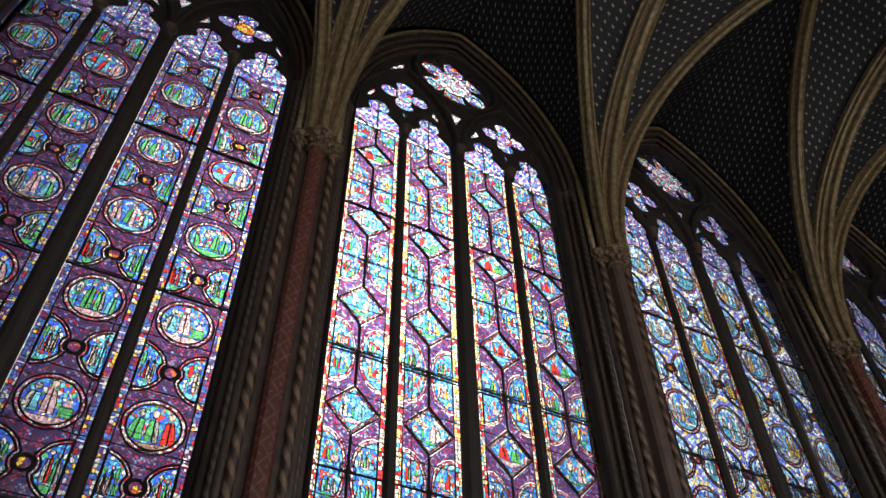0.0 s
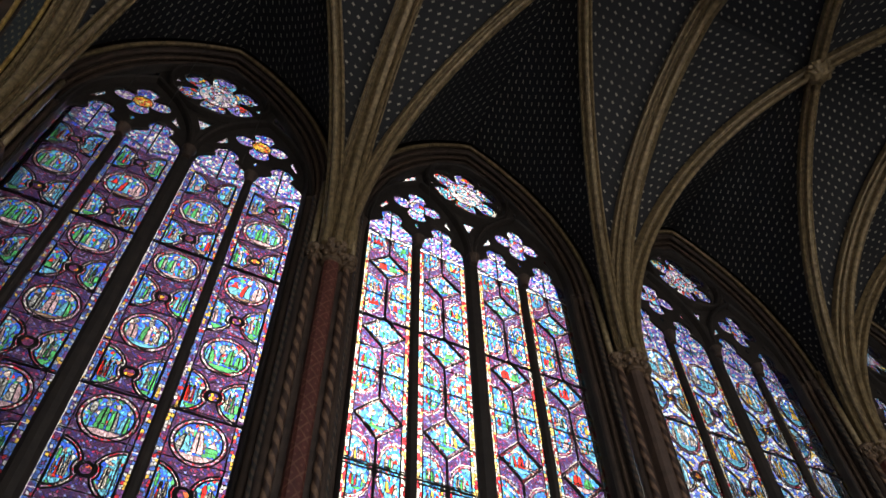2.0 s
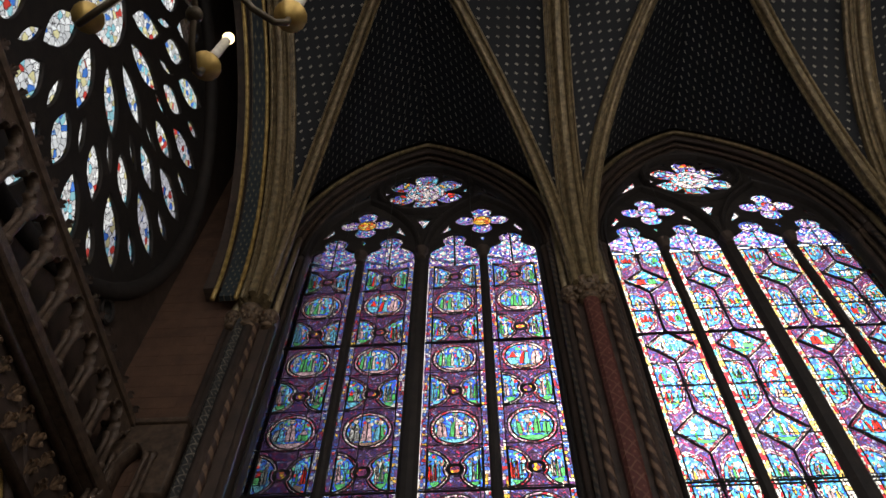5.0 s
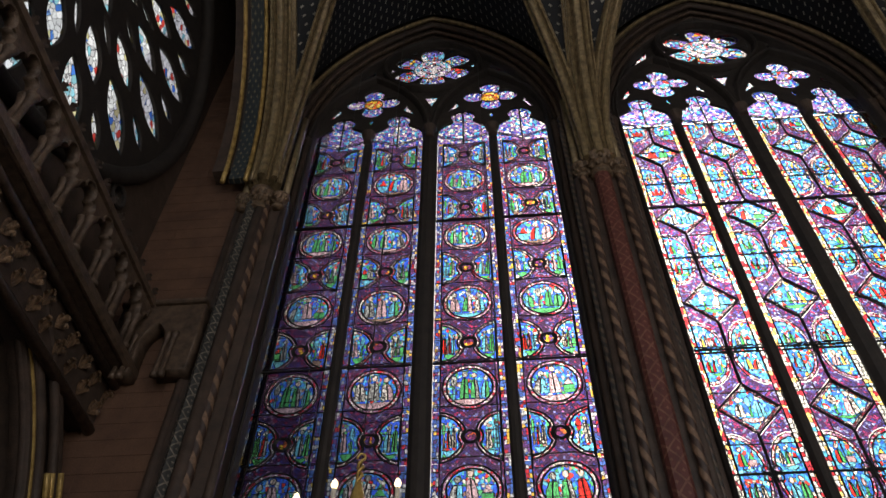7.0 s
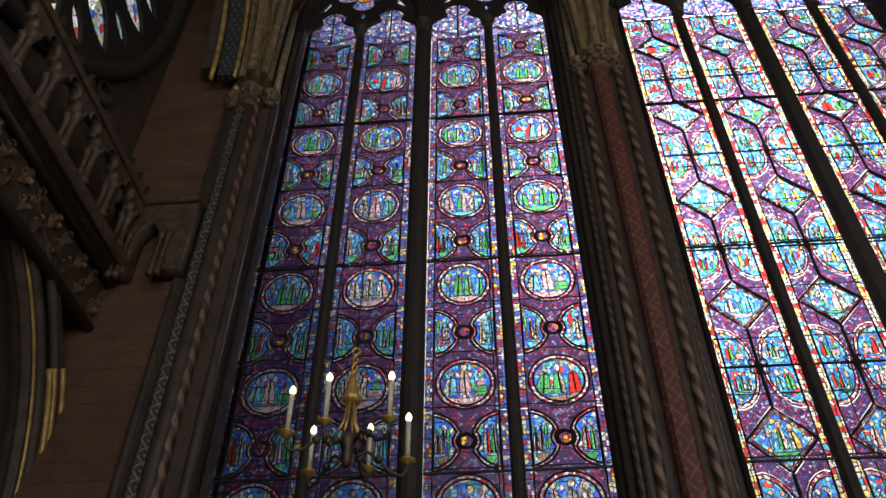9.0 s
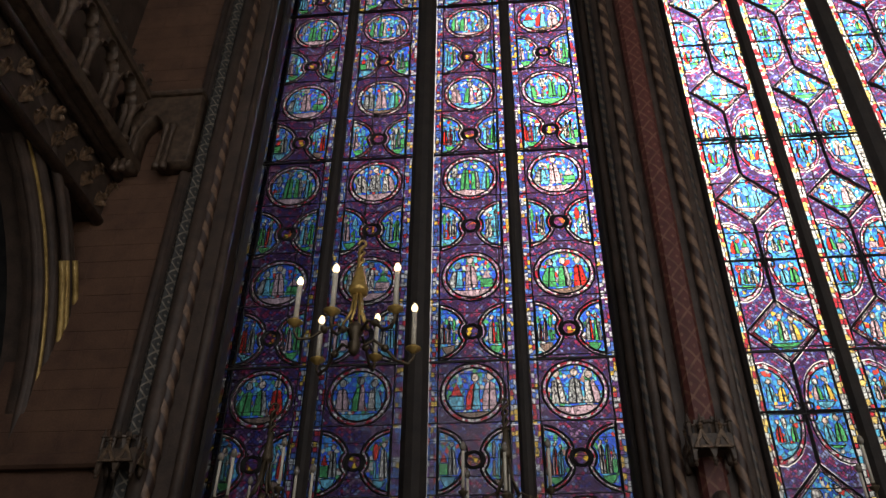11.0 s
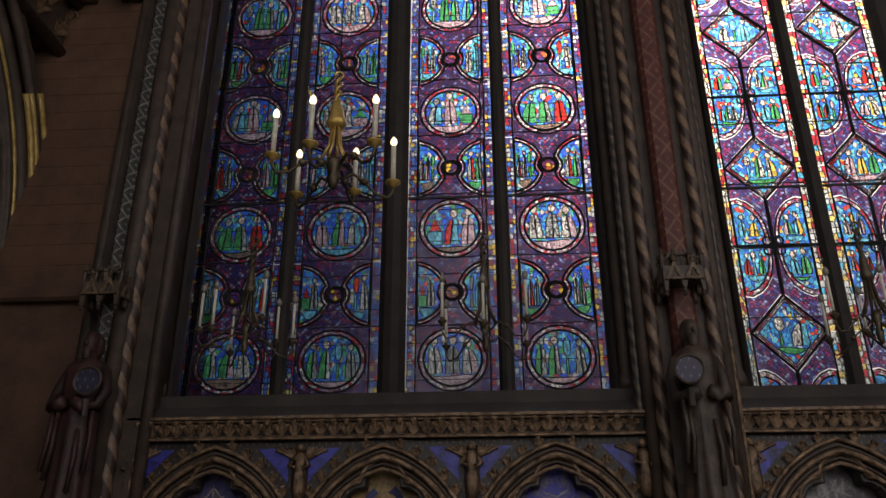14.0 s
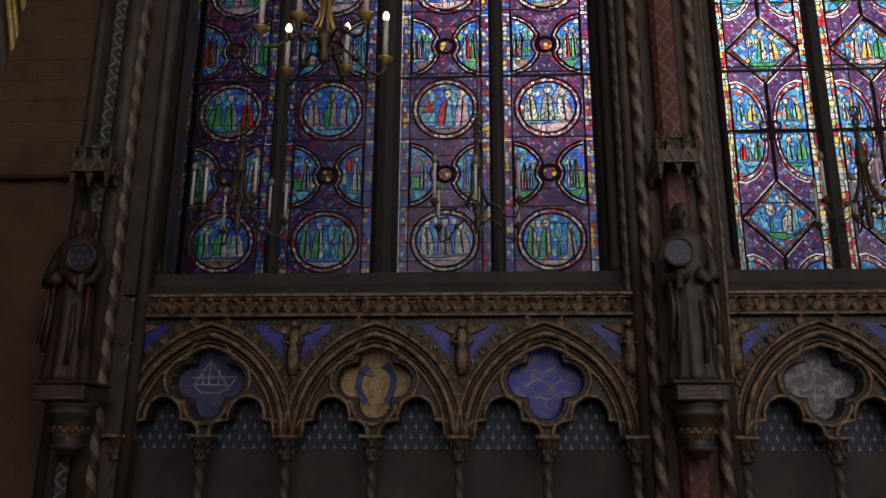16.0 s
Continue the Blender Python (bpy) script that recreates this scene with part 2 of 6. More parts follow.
G_BOSS = glass_mat("boss_glass", [(0.34, (0.20, 0.05, 0.16)), (0.22, (0.60, 0.16, 0.06)), (0.16, YELLOW), (0.28, (0.10, 0.06, 0.24))], 20.0, 20.0, 0.06, 0.9, 0.8)
G_WARM = glass_mat("warm_glass", [(0.4, YELLOW), (0.35, (0.80, 0.20, 0.05)), (0.25, (0.85, 0.65, 0.3))], 16.0, 16.0, 0.05, 0.9, 0.3)
G_HEAD = glass_mat("head_glass", [(0.32, (0.30, 0.20, 0.56)), (0.16, BLUE), (0.16, CYAN), (0.18, (0.52, 0.36, 0.60)), (0.18, WHITE)], 22.0, 20.0, 0.06, 0.7, 0.0, dirt=0.6)
G_PETAL = glass_mat("petal_glass", [(0.22, (0.82, 0.84, 0.86)), (0.22, (0.72, 0.08, 0.07)), (0.24, (0.18, 0.60, 0.84)), (0.10, YELLOW), (0.12, (0.34, 0.28, 0.85))], 18.0, 16.0, 0.035, 0.9, 0.4, ground=[(0.40, (0.30, 0.24, 0.72)), (0.18, (0.80, 0.83, 0.88)), (0.22, (0.14, 0.48, 0.80)), (0.20, (0.10, 0.13, 0.66))], dirt=0.45)
G_PALE = glass_mat("pale_lilac_glass", [(0.34, (0.74, 0.72, 0.80)), (0.22, (0.50, 0.42, 0.66)), (0.18, (0.20, 0.56, 0.76)), (0.16, (0.78, 0.80, 0.82)), (0.10, (0.55, 0.10, 0.14))], 18.0, 15.0, 0.045, 0.9, 0.3, dirt=0.45)
G_COOL = glass_mat("cool_glass", [(0.56, (0.92, 0.94, 0.92)), (0.18, (0.42, 0.80, 0.92)), (0.10, YELLOW), (0.08, (0.7, 0.08, 0.08)), (0.08, SKYB)], 24.0, 14.0, 0.04, 1.0, 0.4, ground=[(0.28, (0.12, 0.30, 0.92)), (0.28, (0.24, 0.60, 0.95)), (0.22, (0.45, 0.84, 0.97)), (0.22, (0.97, 0.98, 0.96))], dirt=0.8)
G_COOLF = glass_mat("cool_diaper_glass", [(0.26, (0.14, 0.26, 0.82)), (0.22, (0.34, 0.36, 0.85)), (0.26, (0.55, 0.80, 0.95)), (0.12, (0.9, 0.75, 0.25)), (0.14, (0.95, 0.97, 0.95))], 18.0, 16.0, 0.045, 0.5, 0.0, skew=True, dirt=1.0)
G_ROSE = glass_mat("rose_glass", [(0.72, (1.0, 1.0, 0.97)), (0.10, (0.40, 0.78, 0.85)), (0.08, (0.9, 0.82, 0.45)), (0.06, SKYB), (0.04, (0.75, 0.08, 0.06))], 18.0, 8.0, 0.025, 1.0, 0.4, dirt=1.0)

G_BLUE = glass_mat("blue_ground_glass", GROUND_PAL, 27.0, 20.0, 0.035, 1.0, 0.35, dirt=0.75)

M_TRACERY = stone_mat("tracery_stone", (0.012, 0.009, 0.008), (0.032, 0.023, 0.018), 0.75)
M_STONE = stone_mat("brown_wall_stone", (0.075, 0.036, 0.022), (0.15, 0.078, 0.045), 0.85, 0, 2.5)
M_DARK = stone_mat("dark_painted_stone", (0.034, 0.023, 0.017), (0.09, 0.058, 0.042), 0.6, 0, 5.0)
M_GILT = stone_mat("worn_gilding", (0.024, 0.015, 0.010), (0.38, 0.24, 0.14), 0.3, 0.3, 14.0, 1.0, 70.0)
M_CARVE = stone_mat("dark_carved_brown_stone", (0.04, 0.026, 0.018), (0.15, 0.098, 0.064), 0.5, 0.1, 9.0, 0.8, 60.0)
M_RIB = stone_mat("gilt_rib_paint", (0.105, 0.072, 0.036), (0.38, 0.285, 0.15), 0.4, 0.2, 9.0, 0.6)
M_CAP = stone_mat("worn_gilt_capital_stone", (0.04, 0.025, 0.016), (0.26, 0.17, 0.10), 0.45, 0.15, 18.0, 0.9, 60.0)
M_GOLD = stone_mat("bright_gilding", (0.24, 0.15, 0.04), (0.68, 0.47, 0.16), 0.36, 0.35, 8.0)
M_RED = patterned("red_paint_with_gilt_lattice", (0.10, 0.024, 0.018), (0.17, 0.078, 0.048), 0.2, "lattice")
M_BLUEBAND = patterned("blue_band_with_gilt_spots", (0.018, 0.028, 0.034), (0.20, 0.17, 0.10), 0.11, "lily", 0.6, "xz", 0.42)
M_UMBER = stone_mat("grey_brown_shaft_paint", (0.058, 0.036, 0.027), (0.12, 0.077, 0.057), 0.6, 0, 4.0)
M_SPIRAL = spiral_mat("twisted_red_and_gilt", (0.22, 0.135, 0.085), (0.05, 0.026, 0.018), 2.0, 22.0 / 6.2832)
M_SPIRAL2 = spiral_mat("twisted_grey_and_gilt", (0.125, 0.088, 0.06), (0.034, 0.028, 0.025), 2.0, 6.0)
M_LOZENGE = patterned("dark_shaft_with_pale_lozenges", (0.026, 0.026, 0.024), (0.21, 0.18, 0.14), 0.13, "lattice")
M_LILY = patterned("blue_paint_with_pale_lilies", (0.022, 0.030, 0.05), (0.23, 0.24, 0.27), 0.095, "lily", 0.6, "xz", 0.40)
M_CURTAIN = stone_mat("dark_painted_drapery", (0.035, 0.027, 0.024), (0.07, 0.055, 0.047), 0.8, 0, 3.0)
M_SPANDREL = stone_mat("blue_spandrel_paint", (0.012, 0.010, 0.03), (0.075, 0.075, 0.55), 0.4, 0, 11.0)
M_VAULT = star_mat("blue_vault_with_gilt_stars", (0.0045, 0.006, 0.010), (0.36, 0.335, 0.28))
M_LEAD = plain_mat("lead_came", (0.012, 0.011, 0.012), 0.6)
M_IRON = plain_mat("black_iron", (0.02, 0.018, 0.017), 0.5, 0.5)
M_BRASS = plain_mat("aged_brass", (0.60, 0.40, 0.12), 0.38, 0.55)
M_DULL = plain_mat("dull_bronze", (0.10, 0.075, 0.045), 0.5, 0.5)
M_CANDLE = plain_mat("ivory_candle", (0.72, 0.66, 0.54), 0.5)
M_BULB = plain_mat("lit_bulb", (1.0, 0.9, 0.7), 0.3, 0, 3.2)
M_UNLIT = plain_mat("unlit_bulb", (0.25, 0.22, 0.18), 0.2)
M_STATUE = stone_mat("polychrome_statue_stone", (0.018, 0.012, 0.009), (0.105, 0.070, 0.049), 0.55, 0, 9.0)
M_CANOPY = stone_mat("worn_canopy_stone", (0.022, 0.015, 0.011), (0.12, 0.08, 0.052), 0.55, 0.0, 12.0)
M_ROBE = stone_mat("worn_red_robe_paint", (0.017, 0.011, 0.009), (0.075, 0.028, 0.023), 0.6, 0, 6.0)
M_ROUNDEL = patterned("violet_roundel_paint", (0.034, 0.03, 0.06), (0.17, 0.155, 0.18), 0.07, "lily", 0.5, "xz", 0.3)
M_FLOOR = patterned("stone_floor_with_inlay", (0.22, 0.18, 0.14), (0.10, 0.08, 0.07), 0.6, "lattice", 0.4, "xy")
# near-black, since the porch's shade is put into this colour
M_PORCH_SHADE = stone_mat("porch_plaster_with_painted_shade", (0.02, 0.022, 0.022), (0.05, 0.05, 0.05), 0.9)
M_HOUSE = stone_mat("pale_plaster_outside", (0.66, 0.64, 0.60), (0.82, 0.80, 0.76), 0.9, 0, 1.0)


def quatre_mat(name, base, mark, seed):
    """A painted medallion: worn patches of one colour over another."""
    m, nt, out = nodes_of(name)
    pos = nt.nodes.new("ShaderNodeNewGeometry").outputs["Position"]
    mp = node(nt, "ShaderNodeMapping", Vector=pos)
    mp.inputs["Location"].default_value = (seed, seed, seed)
    a = node(nt, "ShaderNodeTexNoise", Vector=mp.outputs[0], Scale=16.0, Detail=7.0, Distortion=0.5)
    f = node(nt, "ShaderNodeTexNoise", Vector=pos, Scale=40.0, Detail=4.0)
    c = ramp_(nt, a.outputs[0], [(0.0, base), (0.44, base), (0.68, mark), (1.0, mark)])
    c = mix_(nt, 0.7, c, ramp_(nt, f.outputs[0], [(0.3, (0.4,) * 3), (0.65, (1,) * 3)]), "MULTIPLY")
    b = node(nt, "ShaderNodeBsdfPrincipled", Roughness=0.5)
    nt.links.new(c, b.inputs["Base Color"])
    nt.links.new(b.outputs[0], out.inputs[0])
    return m


M_QUATRE = [
    quatre_mat("blue_and_brown_medallion", (0.05, 0.05, 0.20), (0.15, 0.11, 0.10), 0.0),
    quatre_mat("gold_and_brown_medallion", (0.46, 0.30, 0.12), (0.26, 0.16, 0.07), 3.0),
    quatre_mat("violet_and_blue_medallion", (0.07, 0.07, 0.46), (0.24, 0.20, 0.26), 5.0),
    quatre_mat("grey_and_white_medallion", (0.12, 0.10, 0.12), (0.40, 0.37, 0.36), 9.0),
]


M_SPRIG = patterned("dark_paint_with_gilt_sprigs", (0.028, 0.021, 0.018), (0.17, 0.11, 0.065), 0.062, "lily", 0.5, "xz", 0.34)
M_PALEPAINT = stone_mat("pale_worn_paint", (0.16, 0.14, 0.15), (0.46, 0.42, 0.42), 0.6, 0, 20.0)
M_BLUEPAINT = stone_mat("dark_blue_worn_paint", (0.025, 0.03, 0.09), (0.07, 0.08, 0.24), 0.6, 0, 20.0)


# ---- building helpers ----
def part(name, shape, material, parent=None, label="", smooth=False, at=None):
    """Links a bmesh or mesh as one object, under a thing or a part."""
    me = shape
    if isinstance(shape, bmesh.types.BMesh):
        me = bpy.data.meshes.new(name)
        bmesh.ops.recalc_face_normals(shape, faces=shape.faces[:])
        shape.to_mesh(me)
        shape.free()
        if smooth:
            me.shade_smooth()
    if material and not me.materials:
        me.materials.append(material)
    ob = new(name, me)
    if parent:
        ob.parent = parent
    if at is not None:
        ob.location = at
    if label:
        ob["label"] = label
    return ob




def empty(name, at, label, category="", group="", kind=""):
    ob = new(name)
    ob.location = at
    return tagged(ob, label, category, group, kind)


def box(bm, x0, x1, y0, y1, z0, z1, bevel=0.0):
    v = bmesh.ops.create_cube(bm, size=1.0, matrix=Matrix.LocRotScale(((x0 + x1) / 2, (y0 + y1) / 2, (z0 + z1) / 2), None, (x1 - x0, y1 - y0, z1 - z0)))["verts"]
    if bevel:
        es = list({e for w in v for e in w.link_edges})
        bmesh.ops.bevel(bm, geom=es, offset=bevel, segments=1, affect="EDGES")
    return bm


def sweep(bm, pts, prof, side=None, closed=False, cap=True):
    """Carries a closed profile of (sideways, outwards) along a path. side: the fixed sideways direction, or None for upright shafts."""
    pts = [Vector(p) for p in pts]
    rings, n = [], len(pts)
    for i, p in enumerate(pts):
        a, b = (pts[i - 1], pts[(i + 1) % n]) if closed else (pts[max(i - 1, 0)], pts[min(i + 1, n - 1)])
        t = (b - a).normalized()
        s = Vector(side).normalized() if side is not None else t.orthogonal().normalized()
        o = s.cross(t).normalized()
        rings.append([bm.verts.new(p + s * u + o * w) for u, w in prof])
    m = len(prof)
    for i in range(n if closed else n - 1):
        r0, r1 = rings[i], rings[(i + 1) % n]
        for j in range(m):
            bm.faces.new((r0[j], r0[(j + 1) % m], r1[(j + 1) % m], r1[j]))
    if cap and not closed:
        bm.faces.new(rings[0][::-1])
        bm.faces.new(rings[-1])
    return bm


def disc(r, n=8, cx=0.0, cy=0.0):
    return [(cx + r * math.cos(2 * math.pi * k / n), cy + r * math.sin(2 * math.pi * k / n)) for k in range(n)]


def lathe(bm, prof, n=16, cx=0.0, cy=0.0, fold=0.0, folds=6):
    """Turns (radius, height) pairs round an upright line."""
    rings = []
    for r, z in prof:
        rings.append([bm.verts.new((cx + r * (1 + fold * math.cos(folds * a)) * math.cos(a), cy + r * (1 + fold * math.cos(folds * a)) * math.sin(a), z)) for a in (2 * math.pi * k / n for k in range(n))])
    for r0, r1 in zip(rings, rings[1:]):
        for j in range(n):
            bm.faces.new((r0[j], r0[(j + 1) % n], r1[(j + 1) % n], r1[j]))
    bm.faces.new(rings[0][::-1])
    bm.faces.new(rings[-1])
    return bm


def plate(loops, y0, y1, bevel=0.0):
    """A flat piece in the upright plane: the first loop of (x, z) is its outline, the others are holes through it."""
    cu = bpy.data.curves.new("plate", "CURVE")
    cu.dimensions, cu.fill_mode = "2D", "BOTH"
    cu.extrude, cu.bevel_depth = max((y1 - y0) / 2 - bevel, 0.0005), bevel
    cu.bevel_resolution = 0
    for loop in loops:
        sp = cu.splines.new("POLY")
        sp.points.add(len(loop) - 1)
        for p, (x, z) in zip(sp.points, loop):
            p.co = (x, z, 0, 1)
        sp.use_cyclic_u = True
    ob = bpy.data.objects.new("plate", cu)
    me = bpy.data.meshes.new_from_object(ob)
    bpy.data.objects.remove(ob)
    bpy.data.curves.remove(cu)
    me.transform(Matrix.Translation((0, (y0 + y1) / 2, 0)) @ Matrix.Rotation(radians(90), 4, "X"))
    return me


def arc(cx, cz, r, a0, a1, n=12):
    return [(cx + r * math.cos(radians(a0 + (a1 - a0) * k / n)), cz + r * math.sin(radians(a0 + (a1 - a0) * k / n))) for k in range(n + 1)]


def pointed(half, rise, n=12, x=0.0, z=0.0):
    """Points of a pointed arch from its right foot over the apex to its left foot."""
    r = (half * half + rise * rise) / (2 * half)
    top = math.degrees(math.asin(rise / r)) if half <= r else 180 - math.degrees(math.asin(rise / r))
    right = [(x + half - r + r * math.cos(radians(top * k / n)), z + r * math.sin(radians(top * k / n))) for k in range(n + 1)]
    return right + [(2 * x - p, q) for p, q in right[-2::-1]]


def foils(x, z, count, rc, rl, turn=0.0, n=10, inner=None):
    """The outline of a figure of so many lobes."""
    pts = []
    half = 180 / count
    for k in range(count):
        a = turn + 360 * k / count
        c = (x + rc * math.cos(radians(a)), z + rc * math.sin(radians(a)))
        # where neighbouring lobes meet
        d = rc * math.sin(radians(half))
        reach = 180 - math.degrees(math.acos(min(1, d / rl))) - (90 - half) if rl > d else 90
        pts += arc(*c, rl, a - reach, a + reach, n)
    return pts


def ring3(loop, y):
    return [(x, y, z) for x, z in loop]


# ---- setting ----
floor = part("floor", box(bmesh.new(), -8, 19.5, -12, 1.0, -0.3, 0.0), M_FLOOR)
tagged(floor, "pale stone floor with dark inlaid lattice", "floor", "", "structure")
ground = part("ground", box(bmesh.new(), -900, 900, -900, 900, -7.5, -7.0), M_HOUSE)
tagged(ground, "pale paved courtyard ground outside the chapel", "ground", "", "structure")

SPRING, HALF = 14.35, 2.21
RISE = 3.86


def opening(half, rise, z0, x=0.0):
    return [(x - half, z0), (x + half, z0)] + pointed(half, rise, 14, x, SPRING)


# the north wall, one bay after another, pierced by its windows
wall_n = part("wall_north", plate([[(-7.4, 0), (19.5, 0), (19.5, 20.2), (-7.4, 20.2)]] + [opening(HALF + 0.12, RISE + 0.45, 3.55, x) for x in WX], 0.16, 0.34), M_DARK)
tagged(wall_n, "dark painted stone wall between tall windows", "wall", "", "structure")
wall_s = part("wall_south", plate([[(-7.2, 0), (19.5, 0), (19.5, 20.2), (-7.2, 20.2)]] + [opening(HALF, RISE, 3.55, x) for x in WX], -11.9, -11.4), M_DARK)
tagged(wall_s, "dark painted stone wall behind the camera", "wall", "", "structure")
wall_e = part("wall_east", box(bmesh.new(), 19.5, 20.0, -11.9, 0.75, 0, 20.2), M_DARK)
tagged(wall_e, "dark painted stone end wall", "wall", "", "structure")
roof = part("ceiling_roof", box(bmesh.new(), -8.5, 20, -12, 0.8, 20.2, 20.5), M_DARK)
tagged(roof, "dark roof slab above the vault", "ceiling", "", "structure")

# the west wall, with its rose, gallery and portal arch: built facing +y, then turned to face east
WESTX, WEST_K = -7.154, 1.165                # its place, and its size against the numbers below
WEST_AT = (WESTX, -5.214, -0.299)
west = empty("wall_west", WEST_AT, "brown stone end wall with rose window above a portal", "wall", "", "structure")
west.rotation_euler, west.scale = (0, 0, radians(90)), (WEST_K,) * 3      # its own x runs along +y, its own -y faces east
ROSE_Z, ROSE_R = 12.15, 3.75
PH, PZ, PR = 4.18, 4.30, 3.0                  # the portal's half width, springing and shoulder radius
porch = [(-PH - 0.04, 0), (PH + 0.04, 0)] + arc(PH - PR, PZ, PR + 0.04, 0, 90, 14) + arc(PR - PH, PZ, PR + 0.04, 90, 180, 14)
rose_hole = disc(ROSE_R - 0.02, 48, 0, ROSE_Z)
# dark material on the face: the corner's shade is put into its colour
part("wall_face", plate([[(-6.2, 0), (6.2, 0), (6.2, 20.2), (-6.2, 20.2)], porch, rose_hole, disc(0.15, 12, 3.14, 9.60)], 0.0, 0.22), M_DARK, west)
# dark sheet standing for the shaded depth of the portal
part("porch_back", box(bmesh.new(), -5.9, 5.9, 0.42, 0.55, 0, 8.2), M_PORCH_SHADE, west)


def lens(r0, r1, w, n=7):
    """A pointed petal standing on the axis, from r0 to r1."""
    up = [(w * math.sin(math.pi * k / n) ** 0.85, r0 + (r1 - r0) * k / n) for k in range(n + 1)]
    return up + [(-x, z) for x, z in up[-2:0:-1]]


def spun(loop, a, z=0.0):
    c, s = math.cos(radians(a)), math.sin(radians(a))
    return [(x * c - y * s, x * s + y * c + z) for x, y in loop]


petals = [(lens(0.80, 1.82, 0.20), 12, 0), (lens(1.94, 2.74, 0.20), 18, 6), (lens(2.50, 3.56, 0.225), 18, 16), (lens(2.98, 3.54, 0.11), 18, 6), (lens(1.72, 2.30, 0.075), 18, 16)]
rose = empty("rose_window", WEST_AT, "large west rose window of pale stained glass in dark flowing tracery", "window", "", "structure")
rose.rotation_euler, rose.scale = (0, 0, radians(90)), (WEST_K,) * 3
rose_holes = [disc(0.62, 16, 0, ROSE_Z)]
for loop, count, off in petals:
    rose_holes += [spun(loop, off + 360 * k / count, ROSE_Z) for k in range(count)]
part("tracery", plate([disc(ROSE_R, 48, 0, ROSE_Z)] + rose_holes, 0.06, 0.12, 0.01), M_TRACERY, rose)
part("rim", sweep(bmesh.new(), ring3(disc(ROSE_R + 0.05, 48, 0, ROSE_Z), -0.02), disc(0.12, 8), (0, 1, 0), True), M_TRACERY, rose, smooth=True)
for loop, count, off in petals:
    big = [(x * 1.12, z) for x, z in loop]
    me = plate([big], 0.087, 0.093)
    for k in range(count):
        p = part("pane", me, G_ROSE, rose, at=(0, 0, ROSE_Z))
        p.rotation_euler = (0, radians(-(off + 360 * k / count)), 0)
part("pane", plate([disc(0.64, 16, 0, ROSE_Z)], 0.087, 0.093), G_ROSE, rose)

# small light beside the rose
part("side_light_frame", sweep(bmesh.new(), ring3(disc(0.15, 12, 3.14, 9.60), -0.02), disc(0.03, 6), (0, 1, 0), True), M_TRACERY, rose)
part("side_light_pane", plate([disc(0.16, 12, 3.14, 9.60)], 0.087, 0.093), G_COOL, rose)


def leaf_mesh(size):
    """A carved leaf, about as wide as size: three blades that rise and curl over towards -y."""
    bm_ = bmesh.new()
    for sx, k in ((0, 1.0), (-1, 0.72), (1, 0.72)):
        path = [(0, 0, 0), (0.20, -0.10, 0.35), (0.32, -0.22, 0.62), (0.40, -0.42, 0.74), (0.42, -0.54, 0.62), (0.40, -0.50, 0.48)]
        rings = []
        for n_, (x, y, z) in enumerate(path):
            w = size * k * (0.10, 0.20, 0.24, 0.22, 0.14, 0.05)[n_]
            c_ = Vector((sx * x * size, y * size * k, z * size * k * 1.25))
            side = Vector((1, 0, -0.5 * sx)).normalized()
            up_ = Vector((0, -0.6, 0.4)).normalized()
            rings.append([bm_.verts.new(c_ + side * (w * a) + up_ * (w * 0.55 * b)) for a, b in ((-1, 0), (-0.4, 0.6), (0.4, 0.6), (1, 0), (0, -0.4))])
        for r0, r1 in zip(rings, rings[1:]):
            for q in range(5):
                bm_.faces.new((r0[q], r0[(q + 1) % 5], r1[(q + 1) % 5], r1[q]))
        bm_.faces.new(rings[0][::-1])
        bm_.faces.new(rings[-1])
    me = bpy.data.meshes.new("carved_leaf")
    bmesh.ops.recalc_face_normals(bm_, faces=bm_.faces[:])
    bm_.to_mesh(me)
    bm_.free()
    me.materials.append(M_GILT)
    return me


LEAF = leaf_mesh(0.145)
SMALL_LEAF = leaf_mesh(0.095)
KNOB = leaf_mesh(0.10)
BAND_LEAF = leaf_mesh(0.17)
KNOB.materials[0] = M_DARK

# gallery over the portal: carved band, moulding, pierced parapet
gallery = empty("gallery", WEST_AT, "dark carved gallery with a pierced stone parapet under the rose", "balcony")
gallery.rotation_euler, gallery.scale = (0, 0, radians(90)), (WEST_K,) * 3
GE = 4.15                                      # half its length
part("deck", box(bmesh.new(), -GE, GE, -0.60, -0.003, 7.40, 7.56, 0.03), M_CARVE, gallery)
part("carved_band", box(bmesh.new(), -GE - 0.1, GE + 0.1, -0.32, -0.003, 6.78, 7.398, 0.02), M_DARK, gallery)
for z, y, r in ((6.76, -0.36, 0.06), (7.34, -0.44, 0.05), (7.44, -0.585, 0.045), (7.53, -0.60, 0.035)):
    part("moulding", sweep(bmesh.new(), [(-GE - 0.1, y + 0.05, z), (GE + 0.1, y + 0.05, z)], disc(r, 8), (0, 0, 1)), M_CARVE, gallery, smooth=True)
for k in range(56):   # two staggered rows of carved leaves
    lf = part("carved_leaf", BAND_LEAF, None, gallery, "", at=(-GE + 0.06 + 0.148 * k, -0.325, 6.86 + 0.22 * (k % 2)))
    lf.rotation_euler = (0, radians(((k * 37) % 50) - 25), 0)
top_edge = [(-GE, 8.02)]
bays = []
for k in range(18):
    x = -3.93 + 0.4625 * k
    bays.append(x)
    head = [(x + 0.185, 8.04)] + arc(x + 0.105, 8.08, 0.08, -10, 70, 4) + arc(x, 8.19, 0.105, -20, 90, 5)
    head = head + [(2 * x - p, q) for p, q in head[-2::-1]]
    top_edge += head[::-1]
